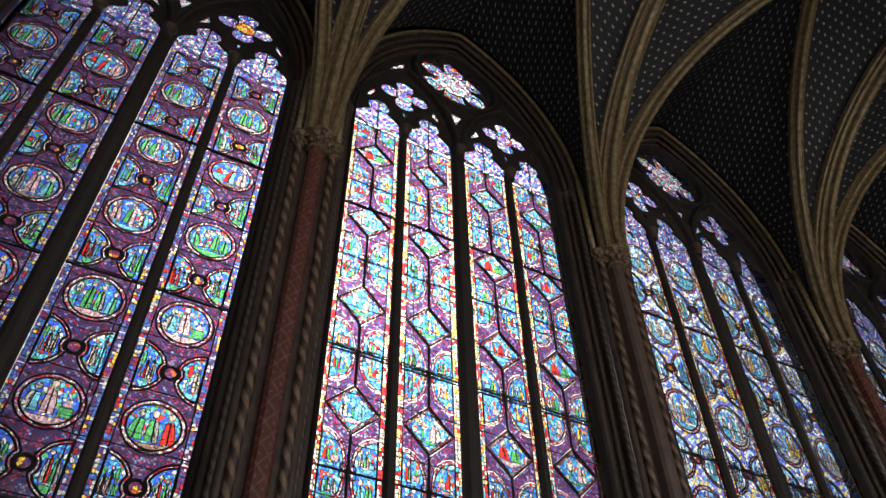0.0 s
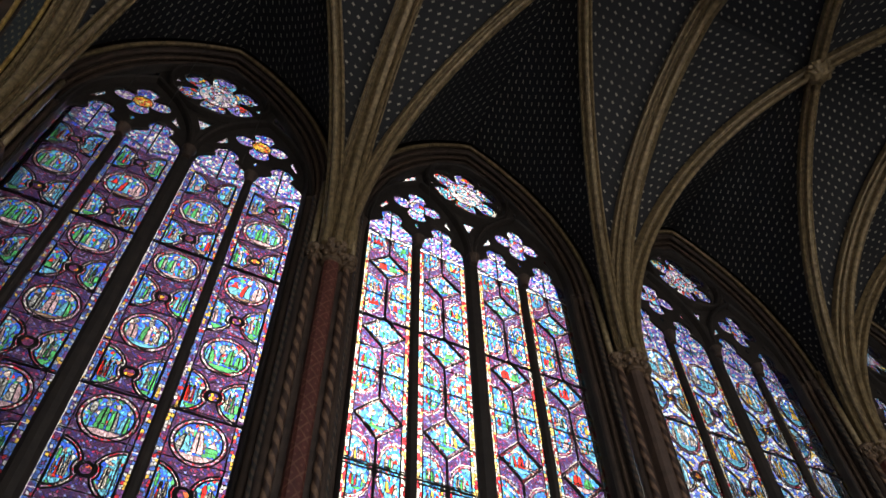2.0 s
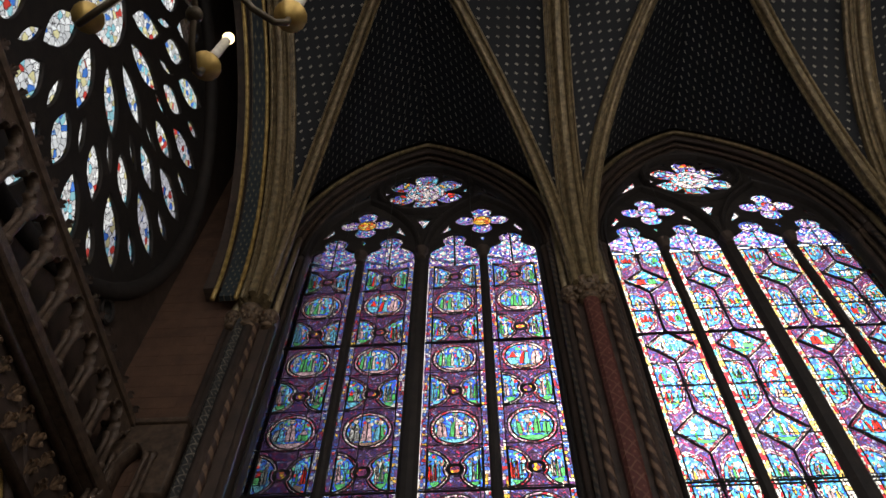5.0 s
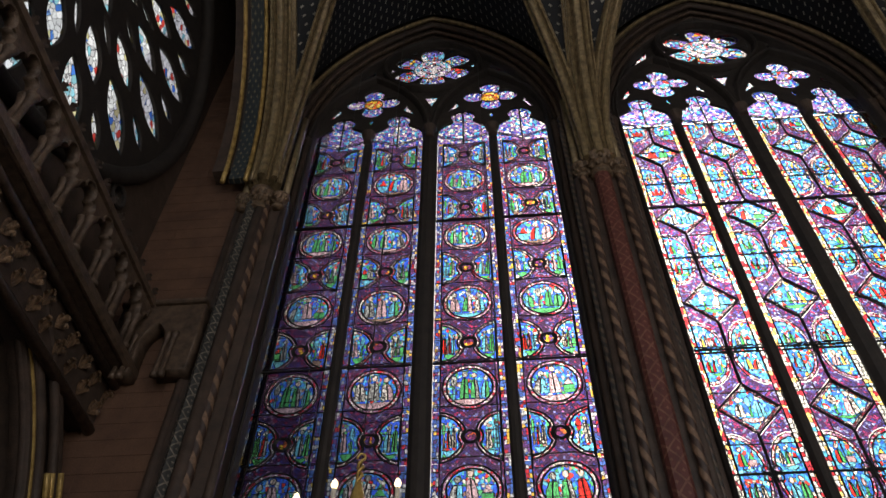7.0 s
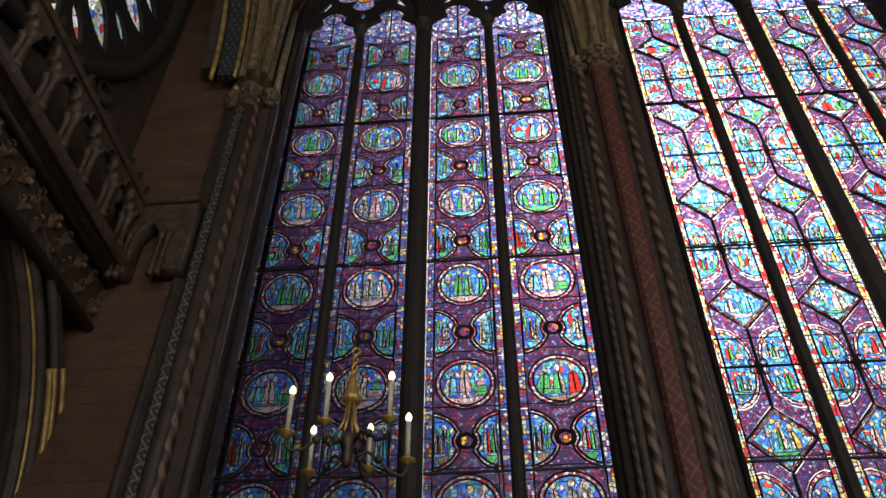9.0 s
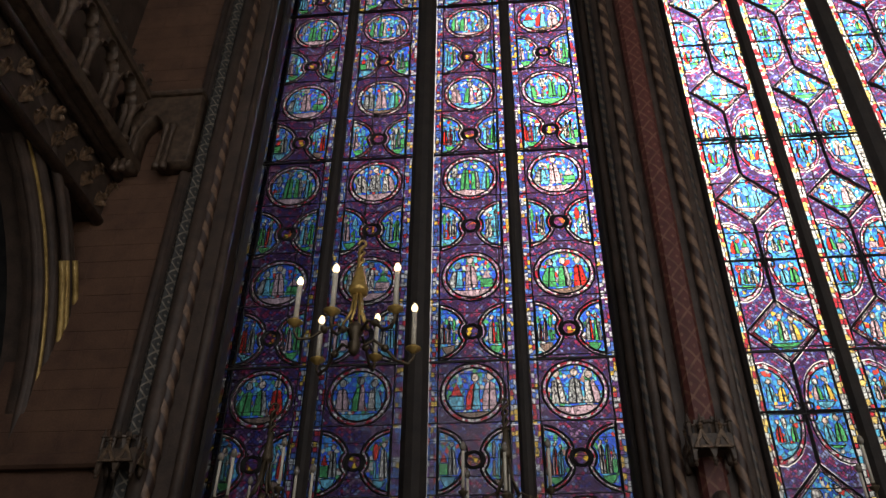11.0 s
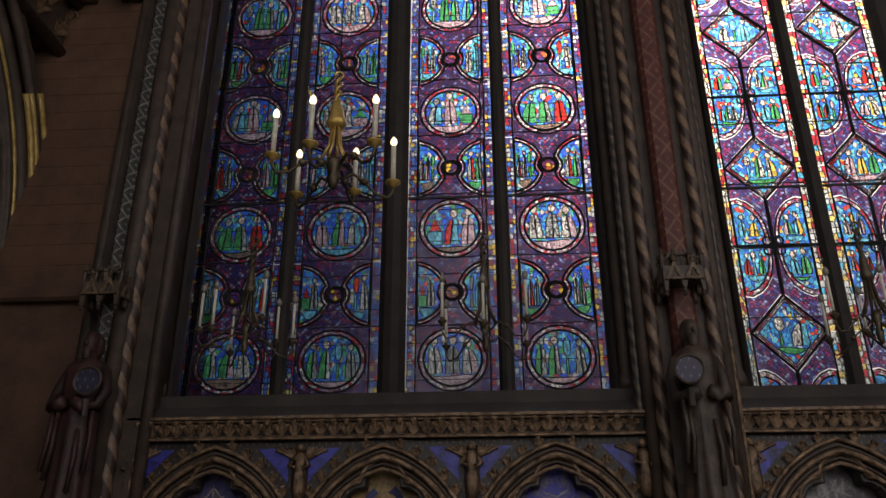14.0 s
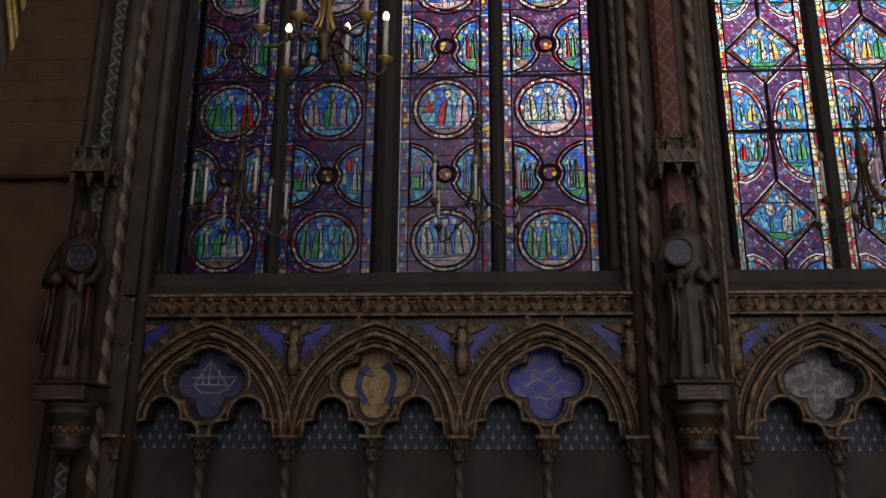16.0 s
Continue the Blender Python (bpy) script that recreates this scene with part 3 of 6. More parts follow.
top_edge += [(GE, 8.02), (GE, 8.34), (-GE, 8.34)]
part("parapet", plate([top_edge], -0.58, -0.46, 0.012), M_CARVE, gallery, "dark stone parapet of small trefoil arches")
BALUSTER = bpy.data.meshes.new("baluster")
bm = lathe(bmesh.new(), [(0.06, 7.562), (0.06, 7.60), (0.035, 7.63), (0.033, 7.92), (0.045, 7.94), (0.04, 7.96), (0.065, 8.02), (0.07, 8.04)], 10)
bm.to_mesh(BALUSTER)
bm.free()
BALUSTER.shade_smooth()
BALUSTER.materials.append(M_CARVE)
for x in [b - 0.23125 for b in bays] + [bays[-1] + 0.23125]:
    for y in (-0.55, -0.47):
        part("baluster", BALUSTER, None, gallery, at=(x, y, 0.0))
for x in bays:
    part("arch_moulding", sweep(bmesh.new(), [(p, -0.585, q) for p, q in [(x + 0.19, 8.04)] + arc(x + 0.105, 8.08, 0.085, -10, 70, 4) + arc(x, 8.19, 0.11, -20, 200, 8) + arc(x - 0.105, 8.08, 0.085, 110, 190, 4) + [(x - 0.19, 8.04)]], disc(0.016, 5), (0, 1, 0)), M_CARVE, gallery)
part("rail", sweep(bmesh.new(), [(-GE, -0.52, 8.375), (GE, -0.52, 8.375)], [(-0.05, -0.10), (0.0, -0.12), (0.06, -0.09), (0.06, 0.09), (0, 0.12), (-0.05, 0.10)], (0, 0, 1)), M_CARVE, gallery)
for k in range(37):
    part("carved_knob", KNOB, None, gallery, at=(-GE + 0.1 + 0.221 * k, -0.63, 8.36))
# leaves carved on the wall over the shoulders of the portal
rnd = random.Random(11)
for s_ in (-1, 1):
    for k in range(130):
        a_, o_ = radians(rnd.uniform(27, 72)), rnd.uniform(0.46, 1.2)
        px, pz = PH - PR + (PR + o_) * math.cos(a_), PZ + (PR + o_) * math.sin(a_)
        if pz < 6.66 and px < 4.62 + 0.9 * max(0.0, pz - 5.9):
            lf = part("carved_leaf", BAND_LEAF, None, west, at=(s_ * px, 0.0, pz))
            lf.rotation_euler = (0, rnd.uniform(-1.2, 1.2), 0)

# portal mouldings
def portal_way(o, end=90):
    """Half of the portal's outline, o outside its edge, from the floor to the crown."""
    return [(PH + o, 0.0)] + arc(PH - PR, PZ, PR + o, 0, end, 16)


for o, y, r in ((-0.04, -0.13, 0.045), (0.07, -0.22, 0.055), (0.20, -0.29, 0.05), (0.31, -0.25, 0.06)):
    path = portal_way(o) + [(-x, z) for x, z in portal_way(o)[::-1]]
    part("portal_moulding", sweep(bmesh.new(), [(x, y, z) for x, z in path], disc(r, 8), (0, 1, 0)), M_DARK, west, smooth=True)
for o, y, r, low, high in ((0.0, -0.20, 0.02, 0.0, 62), (0.12, -0.29, 0.032, 0.0, 34), (0.165, -0.31, 0.028, 0.0, 34), (0.28, -0.33, 0.03, 5.45, 34)):
    for s_ in (-1, 1):   # the lower lengths are bright gold in colour
        way = [q for q in portal_way(o, high) if q[1] >= low]
        part("portal_shaft", sweep(bmesh.new(), [(s_ * x, y, z) for x, z in way], disc(r, 10), (0, 1, 0)), M_GOLD, west, "bright gold upright moulding", True)
outer = portal_way(0.36)
inner = portal_way(-0.06)
jamb = outer + [(-x, z) for x, z in outer[::-1]] + [(-x, z) for x, z in inner] + inner[::-1]
part("portal_arch", plate([jamb], -0.20, -0.004, 0.01), M_DARK, west)

# the bare strip of north wall between the corner pier and the west wall, in squared stone
strip = part("wall_north_west", box(bmesh.new(), -7.35, -5.72, -0.44, 0.155, 0.0, 20.2), M_STONE)
tagged(strip, "bare brown wall of squared stone beside the corner pier", "wall", "", "structure")
rnd = random.Random(4)
for r in range(52):
    z = 4.62 + r * 0.235
    x = -7.15 + rnd.uniform(-0.3, 0.0)
    while x < -5.75:
        x1 = min(x + rnd.uniform(0.42, 0.72), -5.73)
        if x1 - x > 0.08:
            part("stone", box(bmesh.new(), max(x, -7.15) + 0.003, x1 - 0.003, -0.44 - rnd.uniform(0.004, 0.008), -0.43, z + 0.003, z + 0.232, 0.003), M_STONE, strip)
        x = x1
part("ledge", box(bmesh.new(), -7.15, -5.74, -0.56, -0.442, 4.44, 4.60, 0.03), M_STONE, strip)


# an arched bracket between the gallery's end and the pier
bracket = empty("corner_bracket", (-6.45, -0.62, 8.3), "dark carved arched bracket between the gallery and the pier", "bracket")
arch_ = [(-0.02, -0.02), (-0.02, 0.48)] + pointed(0.17, 0.34, 6, 0.15, 0.48)[::-1] + [(0.32, -0.02)]
part("arch", plate([[(-0.42, -0.02)] + arch_ + [(0.72, -0.02), (0.72, 1.12), (-0.42, 1.12)]], -0.09, 0.17, 0.012), M_CARVE, bracket)
part("shelf", box(bmesh.new(), -0.45, 0.75, -0.16, 0.17, 1.122, 1.20, 0.02), M_CARVE, bracket)
for x in (-0.16, -0.07, 0.37, 0.46):
    part("shaft", lathe(bmesh.new(), [(0.05, -0.16), (0.05, -0.1), (0.03, -0.04), (0.03, 0.46), (0.05, 0.52), (0.055, 0.58)], 8, x, -0.12), M_CARVE, bracket, smooth=True)


# ---- windows of the north wall ----
PITCH, LW = 1.159, 0.95     # lancets: distance between their middles, width of the glass
Z0 = 3.60
LX = (-1.70, -0.618, 0.618, 1.70)   # middles of the four lancets


def lancet_head(x, grow=0.0, low=SPRING - 0.55):
    """A three-lobed lancet top over a straight light, from the height low upwards."""
    h = LW / 2 + grow
    side = [(x + h, low)] + ([(x + h, SPRING + 0.05)] if low < SPRING else []) + arc(x + h - 0.30, SPRING + 0.12, 0.30, -10, 62, 6)
    top = arc(x, SPRING + 0.62, 0.235 + grow, -35, 90, 8)
    right = side + top
    return right + [(2 * x - p, q) for p, q in right[-2::-1]]


def lobed(x, z, count, rc, rl, r0, turn=0, n=72):
    """A round middle with separate round lobes standing out of it."""
    pts = []
    for k in range(n):
        a = 2 * math.pi * k / n
        off = (a - radians(turn) + math.pi / count) % (2 * math.pi / count) - math.pi / count
        inside = rl * rl - (rc * math.sin(off)) ** 2
        r = max(r0, rc * math.cos(off) + math.sqrt(inside)) if inside > 0 else r0
        pts.append((x + r * math.cos(a), z + r * math.sin(a)))
    return pts


def tracery_holes():
    """Openings of the window head, with the glass for each."""
    holes = []
    for x in LX:
        holes.append((lancet_head(x), lancet_head(x, 0.03), G_HEAD, "head_pane"))
    for s in (-1, 1):
        holes.append((lobed(s * 1.17, 15.71, 4, 0.322, 0.215, 0.24), lobed(s * 1.17, 15.71, 4, 0.322, 0.225, 0.25), G_HEAD, "quatrefoil_pane"))
        holes.append((disc(0.19, 14, s * 1.17, 15.71), disc(0.19, 14, s * 1.17, 15.71), G_WARM, "centre_pane"))
    c = (0.0, 17.05)
    holes.append((lobed(*c, 6, 0.60, 0.272, 0.46, 90), lobed(*c, 6, 0.60, 0.285, 0.48, 90), G_PETAL, "rosette_pane"))
    holes.append((disc(0.40, 20, *c), disc(0.40, 20, *c), G_PALE, "rosette_centre"))
    for s in (-1, 1):
        holes.append(([(s * 1.20, 17.10), (s * 1.22, 16.70), (s * 1.76, 16.36), (s * 1.50, 16.78)][::s], None, G_PALE, "spandrel_pane"))
        holes.append(([(s * 1.83, 15.60), (s * 2.02, 15.18), (s * 1.92, 15.20), (s * 1.78, 15.42)][::s], None, G_PALE, "spandrel_pane"))
        holes.append(([(s * 0.29, 15.14), (s * 0.50, 15.60), (s * 0.56, 15.36)][::s], None, G_PALE, "spandrel_pane"))
        holes.append(([(s * 1.16, 15.12), (s * 1.16 + 0.06, 15.0), (s * 1.16, 14.88), (s * 1.16 - 0.06, 15.0)], None, G_BLUE, "spandrel_pane"))
        for a in (0, 60):
            tip = lambda r, o: (s * r * math.cos(radians(a + o)), 17.05 + r * math.sin(radians(a + o)))  # noqa: E731
            holes.append(([tip(0.72, 0), tip(0.89, -8), tip(0.90, 8)][::s], None, G_PALE, "spandrel_pane"))
    holes.append(([(0.0, 15.43), (0.17, 15.85), (-0.17, 15.85)], None, G_PALE, "spandrel_pane"))
    return holes


HOLES = tracery_holes()
foot = SPRING - 0.10
head_outline = [(-HALF - 0.03, foot)]
for x in LX:   # the lancet tops are cut into the plate's lower edge
    head_outline += [(p, max(q, foot)) for p, q in lancet_head(x)[1:-1][::-1]]
head_outline += [(HALF + 0.03, foot)] + pointed(HALF + 0.03, RISE + 0.08, 16, 0, SPRING)[1:-1]
HEAD_PLATE = plate([head_outline] + [h[0] for h in HOLES[4:] if h[3] not in ("centre_pane", "rosette_centre")], -0.04, 0.025, 0.008)
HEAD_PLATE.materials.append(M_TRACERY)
MULL = [(-0.5, -0.12), (-0.28, -0.5), (0.0, -0.62), (0.28, -0.5), (0.5, -0.12), (0.5, 0.3), (-0.5, 0.3)]


def bar_mesh(width, pts, closed=False, depth=0.26):
    bm_ = bmesh.new()
    sweep(bm_, pts, [(y * depth, x * width) for x, y in MULL], (0, 1, 0), closed)
    me = bpy.data.meshes.new("bar")
    bmesh.ops.recalc_face_normals(bm_, faces=bm_.faces[:])
    bm_.to_mesh(me)
    bm_.free()
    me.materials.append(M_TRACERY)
    return me


MULL_THIN = bar_mesh(0.155, [(0, 0, Z0 - 0.1), (0, 0, SPRING + 0.1)], depth=0.13)
MULL_WIDE = bar_mesh(0.275, [(0, -0.03, Z0 - 0.1), (0, -0.03, SPRING + 0.9)], depth=0.18)
SUBARCH = bar_mesh(0.13, ring3(pointed(1.12, 2.15, 12, 0, SPRING + 0.1), -0.02))
ROSETTE = bar_mesh(0.13, ring3(disc(1.0, 32, 0, 17.05), -0.03), True)
OUTER = bar_mesh(0.09, [(HALF, -0.02, Z0 - 0.15)] + ring3(pointed(HALF, RISE, 16, 0, SPRING), -0.02) + [(-HALF, -0.02, Z0 - 0.15)])
bm = bmesh.new()
lathe(bm, [(0.075, 0), (0.085, 0.03), (0.08, 0.06), (0.09, 0.14), (0.13, 0.24), (0.135, 0.28), (0.12, 0.3)], 12)
MULLCAP = bpy.data.meshes.new("mullion_capital")
bm.to_mesh(MULLCAP)
bm.free()
MULLCAP.materials.append(M_DARK)
SADDLE = bpy.data.meshes.new("saddle_bar")
bm = box(bmesh.new(), -LW / 2, LW / 2, -0.022, -0.008, -0.0045, 0.0045)
bm.to_mesh(SADDLE)
bm.free()
SADDLE.materials.append(M_IRON)
TIE = bpy.data.meshes.new("tie_bar")
bm = box(bmesh.new(), -LW / 2, LW / 2, -0.014, -0.008, -0.0028, 0.0028)
bm.to_mesh(TIE)
bm.free()
TIE.materials.append(M_IRON)
STAY = bpy.data.meshes.new("stay_bar")
bm = box(bmesh.new(), -LW / 2, LW / 2, -0.03, -0.008, -0.012, 0.012)
bm.to_mesh(STAY)
bm.free()
STAY.materials.append(M_IRON)

FW = LW / 2 - 0.10         # half width of the figured field between the borders


def came_of(loops, r=0.011):
    bm_ = bmesh.new()
    for loop in loops:
        sweep(bm_, ring3(loop, 0.0), disc(r, 4), (0, 1, 0), True)
    me = bpy.data.meshes.new("lead_came")
    bm_.to_mesh(me)
    bm_.free()
    me.materials.append(M_LEAD)
    return me


def pane(loops, mat_):
    me = plate(loops, -0.003, 0.003)
    me.materials.append(mat_)
    return me


def rect(x0, x1, z0, z1):
    return [(x0, z0), (x1, z0), (x1, z1), (x0, z1)]


class Figures:
    """The colours of one window's figured panes: the ground between the figures, and the pieces."""

    def __init__(self, ground, robes, heads, hills):
        self.ground, self.robes, self.heads, self.hills = ground, robes, heads, hills
        self.slots = [ground] + robes + heads + hills + [M_LEAD]


def clipped(loop, cx, cz, rx, rz, n=20):
    """The part of a loop inside an ellipse."""
    edge = [(cx + rx * math.cos(2 * math.pi * k / n), cz + rz * math.sin(2 * math.pi * k / n)) for k in range(n)]
    for (ax, az), (bx, bz) in zip(edge, edge[1:] + edge[:1]):
        side = lambda q: (bx - ax) * (q[1] - az) - (bz - az) * (q[0] - ax)  # noqa: E731
        kept = []
        for p, q in zip(loop, loop[1:] + loop[:1]):
            u, v = side(p), side(q)
            if u >= 0:
                kept.append(p)
            if u * v < 0:
                f = u / (u - v)
                kept.append((p[0] + (q[0] - p[0]) * f, p[1] + (q[1] - p[1]) * f))
        loop = kept
        if len(loop) < 3:
            return []
    return loop


def area(loop):
    return abs(sum(p[0] * q[1] - q[0] * p[1] for p, q in zip(loop, loop[1:] + loop[:1]))) / 2


def figured(outline, cx, cz, rx, rz, colours, seed):
    """One pane: upright draped shapes with round tops on a plain ground over a low bank, all leaded together."""
    rnd_ = random.Random(seed)
    pieces = []
    low = cz - rz * rnd_.uniform(0.56, 0.72)
    bank = [(cx - rx, low - 0.012), (cx - rx, cz - rz), (cx + rx, cz - rz), (cx + rx, low - 0.012), (cx + rx * 0.4, low + rnd_.uniform(-0.03, 0.0)), (cx - rx * 0.3, low - rnd_.uniform(0.0, 0.03))]
    pieces.append(([q for q in bank], rnd_.choice(colours.hills)))
    n = 3 if rx > 0.22 else 2
    if rnd_.random() < 0.35:
        n += 1
    slot = 1.84 * rx / n
    for k in range(n):
        x = cx - 0.92 * rx + slot * (k + 0.5)
        reach = math.sqrt(max(0.05, 1 - ((x - cx) / rx) ** 2)) * rz
        kind = rnd_.random()
        foot = max(low + 0.010, cz - reach)
        top = cz + reach * rnd_.uniform(0.36, 0.60)
        w = slot * rnd_.uniform(0.40, 0.48)
        lean = rnd_.uniform(-0.3, 0.3) * w
        if kind < 0.78:      # a draped upright shape in two colours with a round top
            cut = rnd_.uniform(-0.25, 0.25) * w
            a_loop = [(x - w, foot), (x + cut - 0.004, foot), (x + cut * 0.3 + lean - 0.004, top), (x - w * 0.62 + lean, top - 0.03), (x - w * 0.9, (foot + top) / 2)]
            b_loop = [(x + cut + 0.004, foot), (x + w, foot), (x + w * 0.82, (foot + top) / 2), (x + w * 0.62 + lean, top - 0.03), (x + cut * 0.3 + lean + 0.004, top)]
            ca = rnd_.choice(colours.robes)
            cb = ca if rnd_.random() < 0.4 else rnd_.choice(colours.robes)
            hr = min(0.040, w * 0.6)
            pieces += [(a_loop, ca), (b_loop, cb), ([(x + lean + hr * p, top + 0.012 + hr * 1.25 + hr * 1.25 * q) for p, q in disc(1.0, 10)], rnd_.choice(colours.heads))]
        elif kind < 0.9:     # a tree: stem and crown
            mid = (foot + top) / 2 + 0.02
            pieces += [([(x - 0.014, foot), (x + 0.014, foot), (x + 0.010, mid), (x - 0.010, mid)], rnd_.choice(colours.hills)), ([(x + w * 0.7 * p, mid + 0.012 + (top - mid) * 0.75 * (1 + q)) for p, q in disc(1.0, 10)], rnd_.choice(colours.robes))]
        else:                # a seat or a wall of two courses
            mid = (foot + top) / 2
            pieces += [(rect(x - w, x + w, foot, mid - 0.004), rnd_.choice(colours.hills)), ([(x - w * 0.8, mid + 0.006), (x + w * 0.8, mid + 0.006), (x, top)], rnd_.choice(colours.robes))]
    shapes = []
    for loop, colour in pieces:
        loop = clipped(loop, cx, cz, rx, rz)
        if len(loop) > 2 and area(loop) > 0.0002:
            shapes.append((loop, colour))
    bm_ = bmesh.new()
    me = plate([outline] + [q for q, _ in shapes], -0.003, 0.003)
    filled = sum(f.area for f in me.polygons if f.normal.y < -0.9)
    if abs(filled - area(outline) + sum(area(q) for q, _ in shapes)) > 0.02 * area(outline):   # pieces that touch: draw another
        bpy.data.meshes.remove(me)
        bm_.free()
        return figured(outline, cx, cz, rx * 0.97, rz * 0.97, colours, seed + 1000)
    bm_.from_mesh(me)
    bpy.data.meshes.remove(me)
    for loop, colour in shapes:
        front, back = [bm_.verts.new((x, -0.003, z)) for x, z in loop], [bm_.verts.new((x, 0.003, z)) for x, z in loop]
        faces = [bm_.faces.new(front), bm_.faces.new(back[::-1])]
        m_ = len(loop)
        faces += [bm_.faces.new((front[j], back[j], back[(j + 1) % m_], front[(j + 1) % m_])) for j in range(m_)]
        for f in faces:
            f.material_index = colours.slots.index(colour)
    had = set(bm_.faces)
    for loop, _ in shapes:
        sweep(bm_, ring3(loop, 0.0), disc(0.0055, 4), (0, 1, 0), True)
    for f in bm_.faces:
        if f not in had:
            f.material_index = len(colours.slots) - 1
    out = bpy.data.meshes.new("figured_pane")
    bm_.to_mesh(out)
    bm_.free()
    for m_ in colours.slots:
        out.materials.append(m_)
    return out


def tint(name, colour, lead=0.03, dirt=0.68):
    return glass_mat(name, [(0.5, colour), (0.3, tuple(c * 0.72 for c in colour)), (0.2, tuple(min(0.95, c * 1.06) for c in colour))], 34.0, 15.0, lead, 1.0, 0.0, dirt=dirt)


T_WHITE, T_RED, T_GREEN = tint("white_glass", (0.74, 0.75, 0.72), 0.05, 0.4), tint("red_glass", (0.72, 0.05, 0.04)), tint("green_glass", (0.10, 0.46, 0.17))
T_ROSE, T_CYAN, T_GOLD = tint("rose_tinted_glass", (0.62, 0.46, 0.52)), tint("cyan_glass", (0.18, 0.58, 0.80)), tint("yellow_glass", (0.80, 0.58, 0.12))
T_PALE, T_BROWN = tint("pale_flesh_glass", (0.74, 0.64, 0.58)), tint("brown_glass", (0.30, 0.22, 0.18))
G_BLUE2 = glass_mat("bright_blue_ground_glass", [(0.32, (0.05, 0.18, 0.70)), (0.32, (0.07, 0.36, 0.76)), (0.20, (0.18, 0.56, 0.74)), (0.08, (0.64, 0.66, 0.64)), (0.05, (0.62, 0.08, 0.06)), (0.03, (0.74, 0.52, 0.12))], 27.0, 20.0, 0.035, 1.0, 0.35, dirt=0.65)
G_BLUE3 = glass_mat("pale_blue_ground_glass", [(0.28, (0.08, 0.24, 0.95)), (0.28, (0.24, 0.60, 0.95)), (0.22, (0.45, 0.84, 0.97)), (0.22, (0.97, 0.98, 0.96))], 20.0, 14.0, 0.03, 1.0, 0.35, dirt=1.0)
T_GREY = tint("grey_white_glass", (0.46, 0.50, 0.50), 0.05, 0.45)
FIGURES = Figures(G_BLUE, [T_GREY, T_RED, T_GREEN, T_ROSE, T_CYAN, T_WHITE, T_GREY, T_GREEN], [T_PALE, T_GREY], [T_GREEN, T_BROWN, T_CYAN, T_ROSE])
BRIGHT_FIGURES = Figures(G_BLUE2, [T_WHITE, T_RED, T_ROSE, T_RED, T_CYAN, T_WHITE, T_GREEN, T_GOLD], [T_PALE, T_WHITE], [T_CYAN, T_GREEN, T_ROSE])
COOL_FIGURES = Figures(G_BLUE3, [T_WHITE, T_WHITE, T_CYAN, T_GOLD], [T_WHITE], [T_WHITE, T_CYAN])


def cells_round(p, scene_, field, border, ring, boss, rx=1.0, rz=1.0):
    """Two kinds of row, p high: a whole medallion, and two half medallions joined by a small boss."""
    g = 0.004
    e = lambda r, n=24: [(x * rx, z * rz) for x, z in disc(r, n)]  # noqa: E731
    R = 0.345
    full = [("medallion", [figured(e(R - 0.045), 0.0, 0.0, (R - 0.055) * rx, (R - 0.055) * rz, scene_, 100 + k) for k in range(12)]), ("medallion_border", pane([e(R), e(R - 0.05)], ring)),
            ("field_pane", pane([rect(-FW, FW, -p / 2, p / 2), e(R + 0.012)], field)),
            ("lead_came", came_of([e(R + 0.006), e(R - 0.047)], 0.013))]
    hr, zs = 0.362, p / 0.745
    cx = FW + 0.04

    def notch(q, r=0.125):
        d_ = math.hypot(*q)
        return q if d_ >= r else (q[0] / d_ * r, q[1] / d_ * r)

    def half_loop(s, r):
        a = math.degrees(math.acos((FW - g - cx) / r))
        pts = [notch((x, z * zs), 0.115 + (0.362 - r)) for x, z in arc(cx, 0, r, a, 360 - a, 26)]
        return pts if s > 0 else [(-x, z) for x, z in pts][::-1]

    halves = []
    for s in (-1, 1):
        halves.append(("half_medallion", [figured(half_loop(s, hr - 0.04), s * 0.266, 0.0, 0.100, 0.285 * zs, scene_, 200 + 20 * s + k) for k in range(12)]))
    left, right = half_loop(-1, hr + 0.006), half_loop(1, hr + 0.006)
    # the field keeps clear of both halves and of the boss
    up_l = sorted(left, key=lambda q: math.atan2(q[1] / zs, q[0] + cx), reverse=True)
    up_r = sorted(right, key=lambda q: math.atan2(q[1] / zs, cx - q[0]))
    field_loop = [(FW, p / 2), (-FW, p / 2)] + up_l + [(-FW, -p / 2), (FW, -p / 2)] + up_r
    half_row = halves + [("boss_pane", pane([disc(0.072, 14)], boss)), ("field_pane", pane([field_loop, disc(0.08, 14)], field)),
                         ("lead_came", came_of([half_loop(-1, hr), half_loop(1, hr), half_loop(-1, hr - 0.04), half_loop(1, hr - 0.04), disc(0.095, 14), disc(0.08, 14)], 0.014))]
    for s in (-1, 1):
        o, n_ = half_loop(s, hr - 0.002), half_loop(s, hr - 0.038)
        half_row.append(("medallion_border", pane([o + n_[::-1]], ring)))
    bd = [("border_pane", pane([rect(-LW / 2, -FW - 0.012, -p / 2 + g, p / 2 - g)], border)), ("border_pane", pane([rect(FW + 0.012, LW / 2, -p / 2 + g, p / 2 - g)], border)),
          ("lead_came", came_of([rect(-FW - 0.006, -FW - 0.005, -p / 2, p / 2), rect(FW + 0.005, FW + 0.006, -p / 2, p / 2)], 0.008))]
    return full + bd, half_row + bd


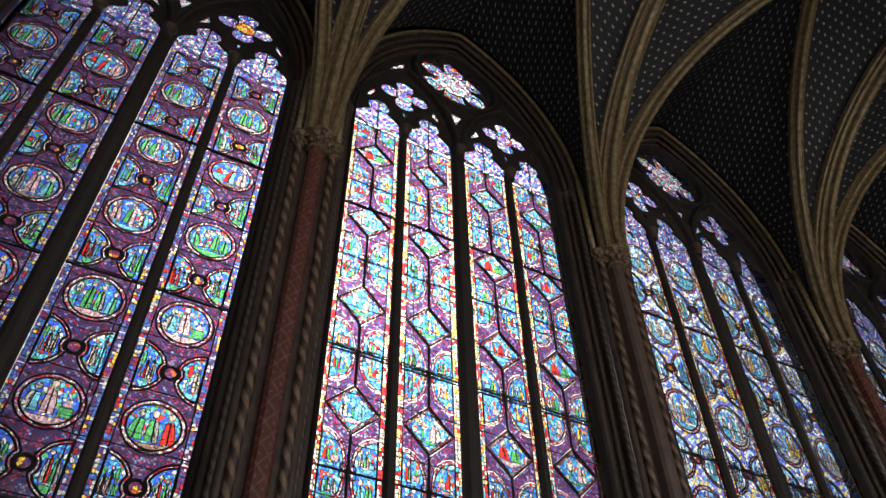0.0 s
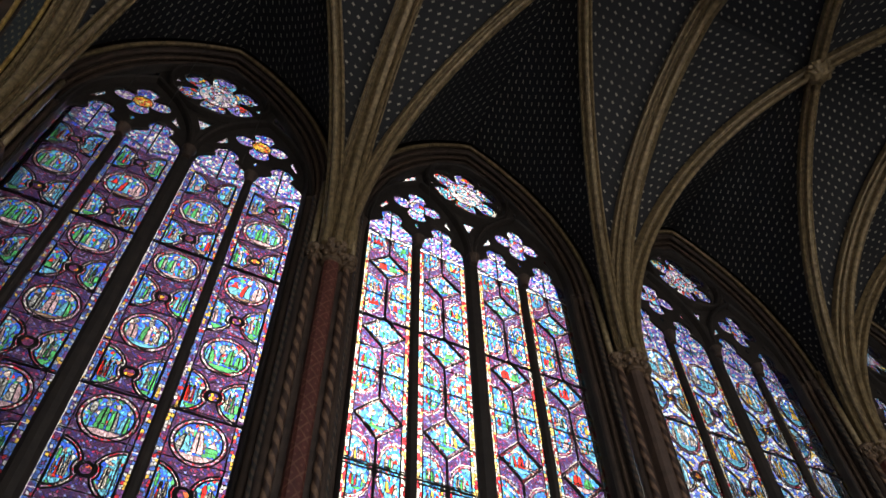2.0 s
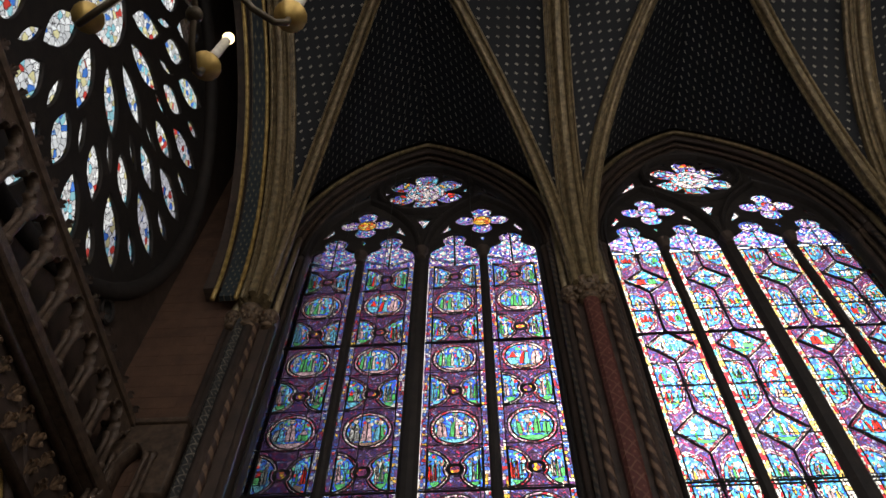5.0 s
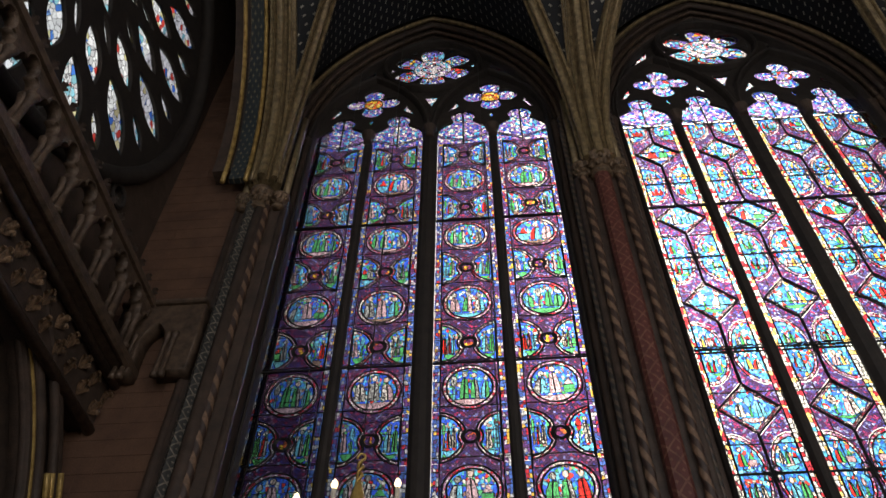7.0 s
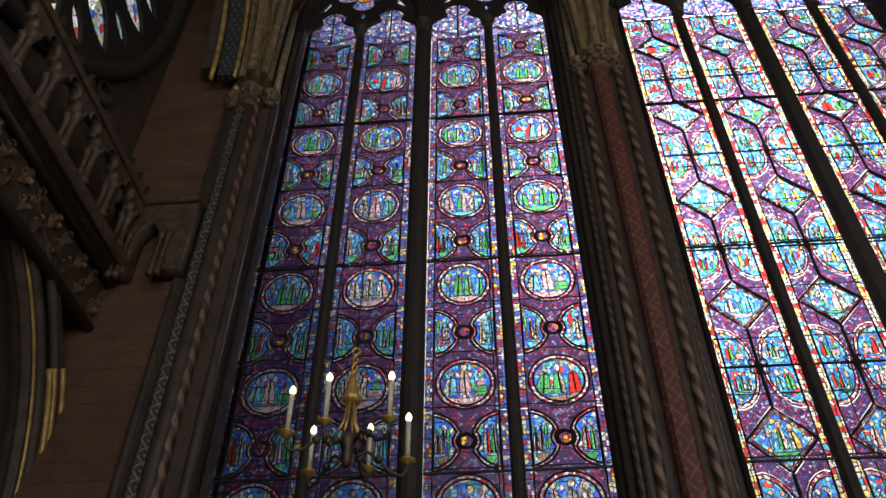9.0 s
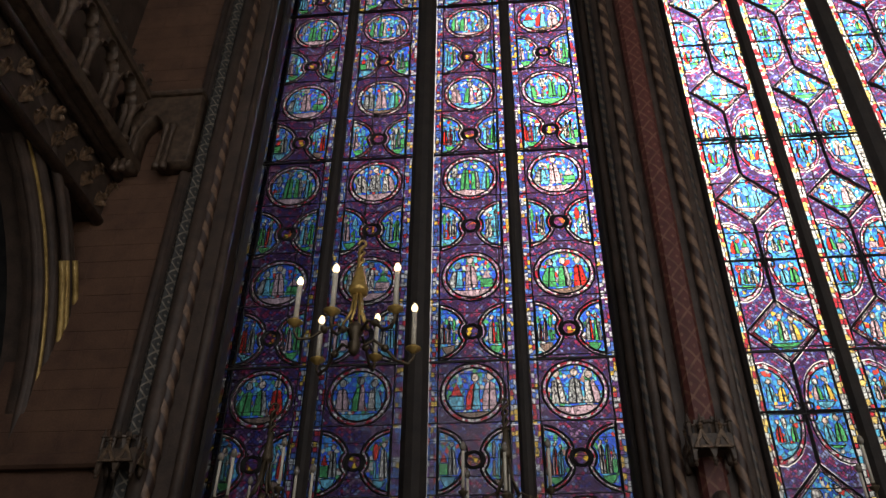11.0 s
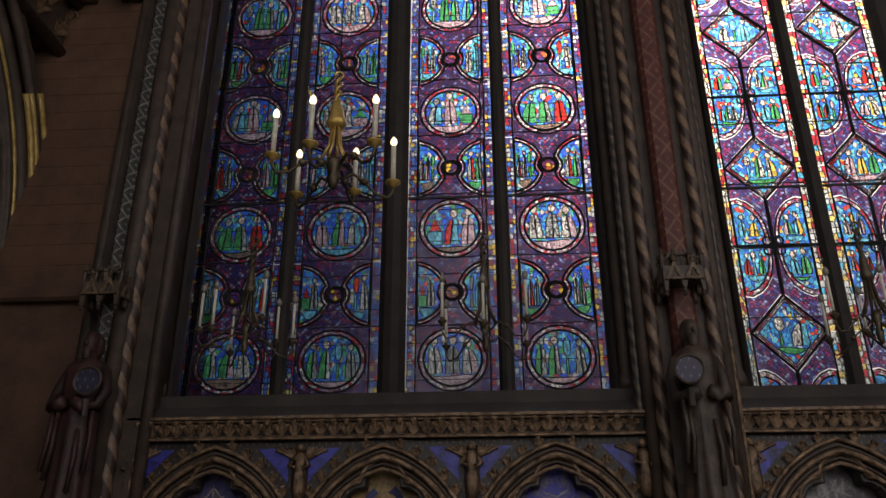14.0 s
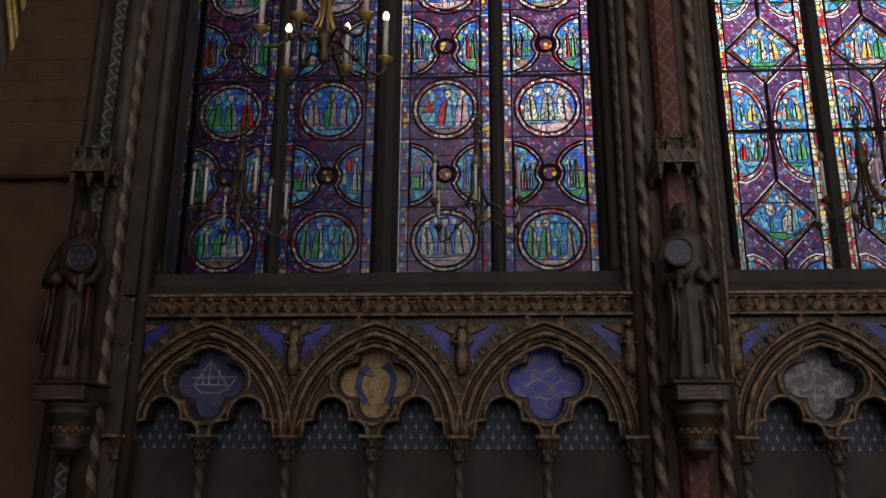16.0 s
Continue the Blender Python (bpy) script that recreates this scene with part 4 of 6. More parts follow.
def cells_diamond(p, scene_, field, border, ring):
    """One row, p high: a diamond between the quarters of two four-lobed figures."""
    g, dh, dw = 0.004, p * 0.213, FW + 0.005
    dia = lambda k: [(dw * k, 0), (0, dh * k), (-dw * k, 0), (0, -dh * k)]  # noqa: E731
    row = [("diamond_pane", [figured(dia(0.80), 0.0, 0.0, dw * 0.54, dh * 0.56, scene_, 300 + k) for k in range(10)]), ("diamond_border", pane([dia(0.94), dia(0.82)], ring)),
           ("iron_band", came_of([dia(0.985)], 0.021)), ("lead_came", came_of([dia(0.89), dia(0.81)], 0.009))]
    curve = [(FW - g, p * 0.205)] + [(FW * (1 - 0.93 * math.sin(radians(a))), p / 2 - 0.02 - (p * 0.295) * math.cos(radians(a)) ** 0.8) for a in (12, 28, 44, 60, 74, 84)] + [(0.035, p / 2 - 0.012)]
    corner = (FW - g, p / 2 - 0.012)
    shrink = lambda k: [(corner[0] + (x - corner[0]) * k, corner[1] + (z - corner[1]) * k) for x, z in curve]  # noqa: E731
    leads = []
    for sx in (-1, 1):
        for sz in (-1, 1):
            way = sx * sz
            put = lambda pts: [(x * sx, z * sz) for x, z in pts][::way]  # noqa: E731
            row.append(("quarter_pane", [figured(put([corner] + shrink(0.875)), sx * FW * 0.62, sz * p * 0.386, FW * 0.32, p * 0.098, scene_, 400 + 40 * sx + 20 * sz + k) for k in range(8)]))
            row.append(("quarter_border", pane([put(shrink(0.975) + shrink(0.89)[::-1])], ring)))
            leads += [put([corner] + shrink(0.98)), put([corner] + shrink(0.88))]
            zig = [(0.012, dh + 0.012), (dw, 0.014), (FW, 0.014)] + [(x, z - 0.006) for x, z in curve] + [(0.012, p / 2 - 0.012)]
            row.append(("field_pane", pane([put(zig)], field)))
    rings_ = [disc(0.045, 12, sx * 0.062, sz * (p / 2 - 0.055)) for sx in (-1, 1) for sz in (-1, 1)]
    row.append(("lead_came", came_of(leads + [rect(-FW - 0.006, -FW - 0.005, -p / 2, p / 2), rect(FW + 0.005, FW + 0.006, -p / 2, p / 2)], 0.009)))
    for s in (-1, 1):
        row.append(("iron_band", came_of([rect(-0.003, 0.003, min(s * dh, s * p / 2), max(s * dh, s * p / 2))], 0.019)))
    row.append(("lead_came", came_of(rings_, 0.011)))
    row.append(("iron_band", came_of([rect(-LW / 2, LW / 2, p / 2 - 0.004, p / 2 + 0.004)], 0.011)))
    for k in range(2):
        z = -p / 2 + p / 2 * k
        row.append(("border_pane", pane([rect(-LW / 2, -FW - 0.012, z + g, z + p / 2 - g)], border)))
        row.append(("border_pane", pane([rect(FW + 0.012, LW / 2, z + g, z + p / 2 - g)], border)))
    return row


HEAD_LOW = {1: 14.10, 2: 14.24, 3: 13.835, 4: 13.835}   # where the figured rows end in each window


def window(number, x, style, label):
    w = empty("window_%d" % number, (x, 0, 0), label, "window", "north windows", "structure")
    part("tracery_head", HEAD_PLATE, M_TRACERY, w, "dark stone tracery with rosette and quatrefoils")
    part("outer_frame", OUTER, M_TRACERY, w)
    part("centre_mullion", MULL_WIDE, M_TRACERY, w)
    for s in (-1, 1):
        part("mullion", MULL_THIN, M_TRACERY, w, at=(s * PITCH, 0, 0))
        part("sub_arch", SUBARCH, M_TRACERY, w, at=(s * PITCH, 0, 0))
        part("capital", MULLCAP, None, w, at=(s * PITCH, -0.09, SPRING - 0.18))
    part("capital", MULLCAP, M_RIB, w, at=(0, -0.14, SPRING - 0.18))
    part("rosette_ring", ROSETTE, M_TRACERY, w)
    for me, name in HEADPANES:
        if name == "centre_pane" and number > 1:
            me = me.copy()
            me.materials[0] = G_PETAL
        if name != "head_pane":
            part(name, me, None, w)
    for lx in LX:
        part("head_pane", pane([lancet_head(lx, 0.03, HEAD_LOW[number])], G_HEAD), None, w)
    z_end = SPRING - 0.52
    rnd_w = random.Random(number)
    for lx in LX:
        for z, stretch, row in style:
            for name, me in row:
                ob = part(name, rnd_w.choice(me) if isinstance(me, list) else me, None, w, at=(lx, 0, z))
                ob.scale = (1, 1, stretch)
        z = 4.255
        while z < z_end:
            part("saddle_bar", SADDLE, None, w, at=(lx, 0, z))
            z += 0.757
        if number == 1:
            for k in range(40):
                if k % 4:
                    part("tie_bar", TIE, None, w, at=(lx, 0, 3.498 + 0.757 * k / 4))
        for z in (5.72, 8.75, 11.78):
            part("stay_bar", STAY, None, w, at=(lx, 0, z))
    return w


HEADPANES = []
spokes = []
for k in range(6):   # leads between the rosette's lobes, round its middle, and in the quatrefoils
    ca, sa = math.cos(radians(60 * k)), math.sin(radians(60 * k))
    spokes.append([(0.41 * ca - 0.003 * sa, 17.05 + 0.41 * sa + 0.003 * ca), (0.62 * ca - 0.003 * sa, 17.05 + 0.62 * sa + 0.003 * ca), (0.62 * ca + 0.003 * sa, 17.05 + 0.62 * sa - 0.003 * ca), (0.41 * ca + 0.003 * sa, 17.05 + 0.41 * sa - 0.003 * ca)])
for k in range(6):
    c_ = (0.66 * math.cos(radians(30 + 60 * k)), 17.05 + 0.64 * math.sin(radians(30 + 60 * k)))
    spokes.append(disc(0.15, 12, *c_))
spokes += [disc(0.40, 20, 0, 17.05), [(0.26, 17.05), (0, 17.31), (-0.26, 17.05), (0, 16.79)]]
for s in (-1, 1):
    spokes.append(disc(0.19, 14, s * 1.17, 15.71))
for x in LX:   # the upright lead and the chevron of each lancet top
    spokes.append(rect(x - 0.004, x + 0.004, SPRING - 0.3, SPRING + 0.8))
    spokes.append([(x - 0.45, SPRING - 0.02), (x, SPRING - 0.22), (x + 0.45, SPRING - 0.02), (x + 0.45, SPRING + 0.03), (x, SPRING - 0.16), (x - 0.45, SPRING + 0.03)])
    spokes.append(arc(x, SPRING + 0.62, 0.16, 0, 340, 12))
HEADPANES.append((came_of(spokes, 0.011), "lead_came"))
for hole, wide, mat_, name in HOLES:
    loop = wide or hole
    if wide is None:
        cx, cz = sum(p for p, _ in hole) / len(hole), sum(q for _, q in hole) / len(hole)
        loop = [(cx + (p - cx) * 1.1, cz + (q - cz) * 1.1) for p, q in hole]
    hole_in = [disc(0.195, 14, *((1.17 if sum(p for p, _ in hole) > 0 else -1.17), 15.71))] if name == "quatrefoil_pane" else [disc(0.405, 20, 0.0, 17.05)] if name == "rosette_pane" else []
    HEADPANES.append((pane([loop] + hole_in, mat_), name))

def tiled(middles, height):
    """Rows round the given middles, each as (middle, stretch), meeting halfway."""
    ends = [(p + q) / 2 for p, q in zip(middles, middles[1:])]
    ends = [2 * middles[0] - ends[0]] + ends + [2 * middles[-1] - ends[-1]]
    return [((p + q) / 2, (q - p) / height) for p, q in zip(ends, ends[1:])]


P1 = 0.758
full, half = cells_round(P1, FIGURES, G_FIELD, G_BORDER, G_RING, G_BOSS)
BOSS_Z = [4.61, 6.105, 7.58, 9.125, 10.665, 12.145, 13.705]
middles = [3.90]
for p, q in zip(BOSS_Z, BOSS_Z[1:] + [14.46]):
    middles += [p, (p + q) / 2]
STYLE1 = [(z, k, half if i % 2 else full) for i, (z, k) in enumerate(tiled(middles[:-1], P1))]
P2 = 1.838
diamond = cells_diamond(P2, BRIGHT_FIGURES, G_DOTS, G_BORDER2, G_RING)
STYLE2 = [(z, k, diamond) for z, k in tiled([4.10, 5.99, 7.81, 9.61, 11.55, 13.31], P2)]
P3 = 0.93
full3, half3 = cells_round(P3, COOL_FIGURES, G_COOLF, G_BORDER2, G_RING, G_BOSS, 1.0, 1.28)
STYLE3 = [(Z0 + P3 * (k + 0.5), 1.0, half3 if k % 2 else full3) for k in range(11)]
window(1, WX[0], STYLE1, "tall four-light window of round stained-glass medallions on violet ground")
window(2, WX[1], STYLE2, "tall four-light window of stained-glass diamonds with red and yellow borders")
window(3, WX[2], STYLE3, "tall four-light window of oval blue stained-glass medallions")
window(4, WX[3], STYLE3, "tall four-light window of blue stained glass, far along the wall")

# window arch mouldings standing forward of the glass, with their shafts and capitals
for i, x in enumerate(WX):
    a = empty("window_arch", (x, 0, 0), "dark moulded stone arch and shafts framing a tall window", "arch", "window arches")
    # every second roll and shaft is lighter, a thin highlight put into colour
    for off, y, r, mat_ in ((0.10, -0.10, 0.06, M_DARK), (0.19, -0.20, 0.04, M_CARVE), (0.29, -0.30, 0.06, M_DARK), (0.40, -0.40, 0.05, M_RIB)):
        h = HALF + off
        part("arch_roll", sweep(bmesh.new(), [(p, y, q) for p, q in pointed(h, RISE + off * 1.25, 16, 0, SPRING)], disc(r, 8), (0, 1, 0)), mat_, a, smooth=True)
        for s in (-1, 1):
            part("shaft", lathe(bmesh.new(), [(r * 1.5, Z0 - 0.08), (r * 1.5, Z0 + 0.02), (r, Z0 + 0.10), (r, SPRING - 0.45), (r * 1.05, SPRING - 0.4), (r * 1.0, SPRING - 0.3), (r * 1.7, SPRING - 0.12), (r * 1.7, SPRING)], 10, s * h, y), mat_, a, smooth=True)
    # solid stone behind the rolls
    outer = [(HALF + 0.46, Z0 - 0.05)] + pointed(HALF + 0.46, RISE + 0.55, 16, 0, SPRING) + [(-HALF - 0.46, Z0 - 0.05)]
    inner = [(HALF + 0.03, Z0 - 0.05)] + pointed(HALF + 0.03, RISE + 0.06, 16, 0, SPRING) + [(-HALF - 0.03, Z0 - 0.05)]
    bm = bmesh.new()
    A = [bm.verts.new((p, -0.36, q)) for p, q in outer]
    Bv = [bm.verts.new((p, 0.155, q)) for p, q in inner]
    for k in range(len(A) - 1):
        bm.faces.new((A[k], A[k + 1], Bv[k + 1], Bv[k]))
    part("splay", bm, M_DARK, a)
    part("rear_arch", plate([[(-HALF - 0.55, Z0 - 0.06), (HALF + 0.55, Z0 - 0.06)] + pointed(HALF + 0.55, RISE + 0.8, 16, 0, SPRING), [(-HALF - 0.035, Z0 - 0.05), (HALF + 0.035, Z0 - 0.05)] + pointed(HALF + 0.035, RISE + 0.07, 16, 0, SPRING)], 0.085, 0.15), M_DARK, a)


# ---- vault ----
CAPZ, PY = 12.25, -0.62


def curve_arc(p0, p1, z0, z1, n=20, r=None):
    """A rising arc from (p0, z0), upright at its foot, to (p1, z1)."""
    a, h = (Vector(p1) - Vector(p0)).length, z1 - z0
    r = (a * a + h * h) / (2 * a)
    end = math.acos(max(-1, min(1, (r - a) / r)))
    pts = []
    for k in range(n + 1):
        t = end * k / n
        f = r * (1 - math.cos(t)) / a
        pts.append(Vector((p0[0] + (p1[0] - p0[0]) * f, p0[1] + (p1[1] - p0[1]) * f, z0 + r * math.sin(t))))
    return pts


def wall_arc(px, cx, n=20):
    """The wall's edge of a vault cell: straight up from the pier, then over to the window arch's apex."""
    s = 1 if px > cx else -1
    h = HALF + 0.47
    pts = [Vector((cx + s * h, -0.45, CAPZ)), Vector((cx + s * h, -0.45, (CAPZ + SPRING) / 2))]
    arch_ = pointed(h, RISE + 0.47, n - 2, 0, SPRING)[: n - 1]
    return pts + [Vector((cx + s * p, -0.45, q)) for p, q in arch_]


def flip(p):
    return Vector((p[0], 2 * AXIS - p[1], p[2]))


def rolls(points):
    """A rib's section: the right half given, mirrored."""
    return [(-u, w) for u, w in points[::-1]] + [p for p in points if p[0] > 0]


RIBPROF = rolls([(0.0, -0.215), (0.035, -0.205), (0.055, -0.17), (0.045, -0.13), (0.022, -0.10), (0.03, -0.045), (0.075, -0.02), (0.085, -0.075), (0.115, -0.095), (0.145, -0.07), (0.15, -0.03), (0.125, 0.0), (0.13, 0.12)])
BIGPROF = rolls([(0.0, -0.25), (0.045, -0.24), (0.07, -0.20), (0.055, -0.15), (0.03, -0.12), (0.05, -0.06), (0.10, -0.03), (0.105, -0.10), (0.14, -0.13), (0.175, -0.10), (0.175, -0.05), (0.15, -0.01), (0.20, 0.0), (0.215, -0.045), (0.245, -0.03), (0.25, 0.02), (0.23, 0.13)])
vault = empty("ceiling", (0, 0, 0), "dark blue ribbed vault sown with small gilt stars", "ceiling", "", "structure")


def web(bm_, A, B, uvl, tag_):
    """A ruled surface between two edges, mapped in metres."""
    n, m = min(len(A), len(B)), 10
    grid, L = [], 0.0
    for i in range(n):
        if i:
            L += ((A[i] - A[i - 1]).length + (B[i] - B[i - 1]).length) / 2
        w = (B[i] - A[i]).length
        row = []
        for j in range(m + 1):
            f = j / m
            p = A[i].lerp(B[i], f)
            p = p + Vector((0, 0, 0.16 + 0.10 * math.sin(math.pi * f) * min(1, w / 2)))
            row.append((bm_.verts.new(p), (w * f + tag_, L)))
        grid.append(row)
    for i in range(n - 1):
        for j in range(m):
            q = (grid[i][j], grid[i][j + 1], grid[i + 1][j + 1], grid[i + 1][j])
            f = bm_.faces.new([v for v, _ in q])
            for lp, (_, uv) in zip(f.loops, q):
                lp[uvl].uv = uv


bm = bmesh.new()
uvl = bm.loops.layers.uv.new("UVMap")
BOSSZ, TRANZ = 18.0, 17.95
ribs = []
spans = list(zip(PX[:-1], PX[1:]))
for i, (xa, xb) in enumerate(spans):
    cx = WX[i]
    boss_p = (cx, AXIS)
    for px, s in ((xa, 1), (xb, -1)):
        D = curve_arc((px + s * 0.12, PY), boss_p, CAPZ, BOSSZ)
        T = curve_arc((px, PY - 0.02), (px, AXIS), CAPZ, TRANZ)
        W = wall_arc(px, cx)
        for side in (0, 1):
            d_, t_, w_ = (D, T, W) if not side else ([flip(p) for p in D], [flip(p) for p in T], [flip(p) for p in W])
            web(bm, d_, w_, uvl, 7.3 * i + s)
            web(bm, d_, t_, uvl, 3.1 * i + s)
            ribs.append(("diagonal_rib", d_, RIBPROF))
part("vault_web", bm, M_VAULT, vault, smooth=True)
for k, px in enumerate(PX):
    T = curve_arc((px, PY - 0.02), (px, AXIS), CAPZ, TRANZ)
    ribs.append(("transverse_rib", T + [flip(p) for p in T[-2::-1]], BIGPROF))
for name, pts, prof in ribs:
    flat = Vector((pts[-1] - pts[0]).xy.to_3d()) if (pts[-1] - pts[0]).xy.length > 0.1 else Vector((0, 1, 0))
    side = Vector((flat.y, -flat.x, 0)).normalized()
    part(name, sweep(bmesh.new(), pts, prof, side), M_RIB, vault, "gilded moulded stone rib")
for i in range(len(spans)):
    bm = bmesh.new()
    lathe(bm, [(0.05, -0.36), (0.16, -0.33), (0.25, -0.25), (0.29, -0.15), (0.26, -0.03), (0.2, 0.1)], 20, 0, 0, 0.12, 7)
    for k in range(8):
        a = math.pi / 4 * k
        bmesh.ops.create_icosphere(bm, subdivisions=1, radius=0.09, matrix=Matrix.Translation((0.24 * math.cos(a), 0.24 * math.sin(a), -0.16)))
    part("boss", bm, M_RIB, vault, "carved leafy keystone", at=(WX[i], AXIS, BOSSZ))

# the broad painted arch against the west wall
wa = empty("west_arch", (0, 0, 0), "broad gilt arch with a blue painted band against the end wall", "arch")
for x, r, mat_, zz in ((-6.0, 0.042, M_RIB, 0.0), (-5.76, 0.042, M_GOLD, 0.05), (-5.66, 0.035, M_RIB, 0.08), (-6.14, 0.042, M_GOLD, -0.05)):
    T = curve_arc((x, PY - 0.12), (x, AXIS), CAPZ, TRANZ - 0.14 + zz)
    part("arch_roll", sweep(bmesh.new(), T + [flip(p) for p in T[-2::-1]], disc(r, 8), (1, 0, 0)), mat_, wa, smooth=True)
T = curve_arc((-5.9, PY - 0.10), (-5.9, AXIS), CAPZ, TRANZ - 0.08)
part("painted_band", sweep(bmesh.new(), T + [flip(p) for p in T[-2::-1]], [(-0.12, -0.03), (0.12, -0.03), (0.12, 0.08), (-0.12, 0.08)], (1, 0, 0)), M_BLUEBAND, wa)
T = curve_arc((-6.22, PY + 0.14), (-6.22, AXIS), CAPZ + 0.35, TRANZ + 0.25)
part("arch_back", sweep(bmesh.new(), T + [flip(p) for p in T[-2::-1]], [(-0.17, -0.06), (0.22, -0.06), (0.22, 0.25), (-0.17, 0.25)], (1, 0, 0)), M_DARK, wa)


# ---- piers ----
def twist(r, z0, z1, n=12, step=0.06, depth=0.10, k=31.4):
    bm_ = bmesh.new()
    rings = []
    m = int((z1 - z0) / step)
    for i in range(m + 1):
        z = z0 + (z1 - z0) * i / m
        rings.append([bm_.verts.new(((rr := r * (1 + depth * math.cos(2 * a + k * z))) * math.cos(a), rr * math.sin(a), z)) for a in (2 * math.pi * j / n for j in range(n))])
    for r0, r1 in zip(rings, rings[1:]):
        for j in range(n):
            bm_.faces.new((r0[j], r0[(j + 1) % n], r1[(j + 1) % n], r1[j]))
    return bm_


def leaf_capital(r, z, h, n=8):
    """A bell ringed by two rows of curling leaves under a square-edged slab."""
    bm_ = bmesh.new()
    lathe(bm_, [(r, z), (r * 1.15, z + 0.03), (r * 1.02, z + 0.06), (r * 1.1, z + h * 0.45), (r * 1.55, z + h * 0.8), (r * 1.75, z + h * 0.84), (r * 1.75, z + h), (r * 1.6, z + h)], 16)
    for row in (0, 1):
        for k in range(n):
            a = 2 * math.pi * (k + 0.5 * row) / n
            rr = r * (1.2 + 0.25 * row)
            zz = z + h * (0.38 + 0.32 * row)
            bmesh.ops.create_icosphere(bm_, subdivisions=1, radius=1, matrix=Matrix.LocRotScale((rr * math.cos(a), rr * math.sin(a), zz), Euler((0, 0, a)), (r * 0.28, r * 0.3, h * 0.2)))
    return bm_


def pier(x, label, west_end=False, front_mat=None):
    cap = CAPZ - (0.3 if west_end else 0.0)
    p = empty("pier", (x, 0, 0), label, "pier", "piers of the north wall")
    part("core", box(bmesh.new(), -0.36, 0.36, -0.50, 0.15, 0, cap + 0.3), M_DARK, p)
    redw = 0.14 if west_end else 0.24
    prof = [(-redw / 2, -0.03), (-redw / 2, 0.14), (-redw / 2 + 0.04, 0.19), (0, 0.21), (redw / 2 - 0.04, 0.19), (redw / 2, 0.14), (redw / 2, -0.03)]
    front = sweep(bmesh.new(), [(0, -0.50, 0.0), (0, -0.50, cap - 0.2)], prof, (1, 0, 0))
    if west_end:
        part("lozenge_shaft", front, M_LOZENGE, p, "dark shaft painted with pale lozenges", at=(-0.12, 0, 0))
        part("plain_shaft", lathe(bmesh.new(), [(0.09, 0), (0.09, cap - 0.2)], 12), M_DARK, p, "", True, at=(0.03, -0.58, 0))
    else:
        part("front_shaft", front, front_mat or M_RED, p, "red painted shaft with a gilt lattice" if front_mat is None else "grey-brown painted shaft")
    for s in (-1, 1):
        if s > 0 or not west_end:
            part("twisted_shaft", twist(0.072 if west_end else 0.056, 0.0, cap - 0.2, 14, 0.04, 0.10, 22.0), M_SPIRAL, p, "shaft painted with a twisting gilt band", True, at=(s * (0.10 if west_end else 0.28), -0.55, 0))
            if not west_end:
                part("dotted_shaft", twist(0.045, 3.2, 14.0), M_SPIRAL2, p, "", True, at=(s * 0.44, -0.40, 0))
        part("plain_shaft", lathe(bmesh.new(), [(0.06, 0), (0.06, cap - 0.2)], 12), M_DARK, p, "", True, at=(s * 0.37, -0.47, 0))
        part("capital", leaf_capital(0.085, cap - 0.25, 0.30), M_CAP, p, "", True, at=(s * 0.29, -0.54, 0))
        part("wall_rib", lathe(bmesh.new(), [(0.06, cap + 0.05), (0.06, SPRING + 0.1)], 10), M_RIB, p, "", True, at=(s * 0.34, -0.50, 0))
    part("capital", leaf_capital(0.115 if west_end else 0.155, cap - 0.32, 0.42, 10), M_CAP, p, "gilt leafy capital", True, at=(0, -0.60, 0))
    return p


for i, x in enumerate(PX):
    plain = i % 2 == 0
    pier(x, "dark corner pier of slender twisted and lozenge shafts" if i == 0 else "dark pier of slender shafts with a grey-brown front" if plain else "dark pier of slender shafts with a red lattice-painted front", i == 0, M_UMBER if plain else None)


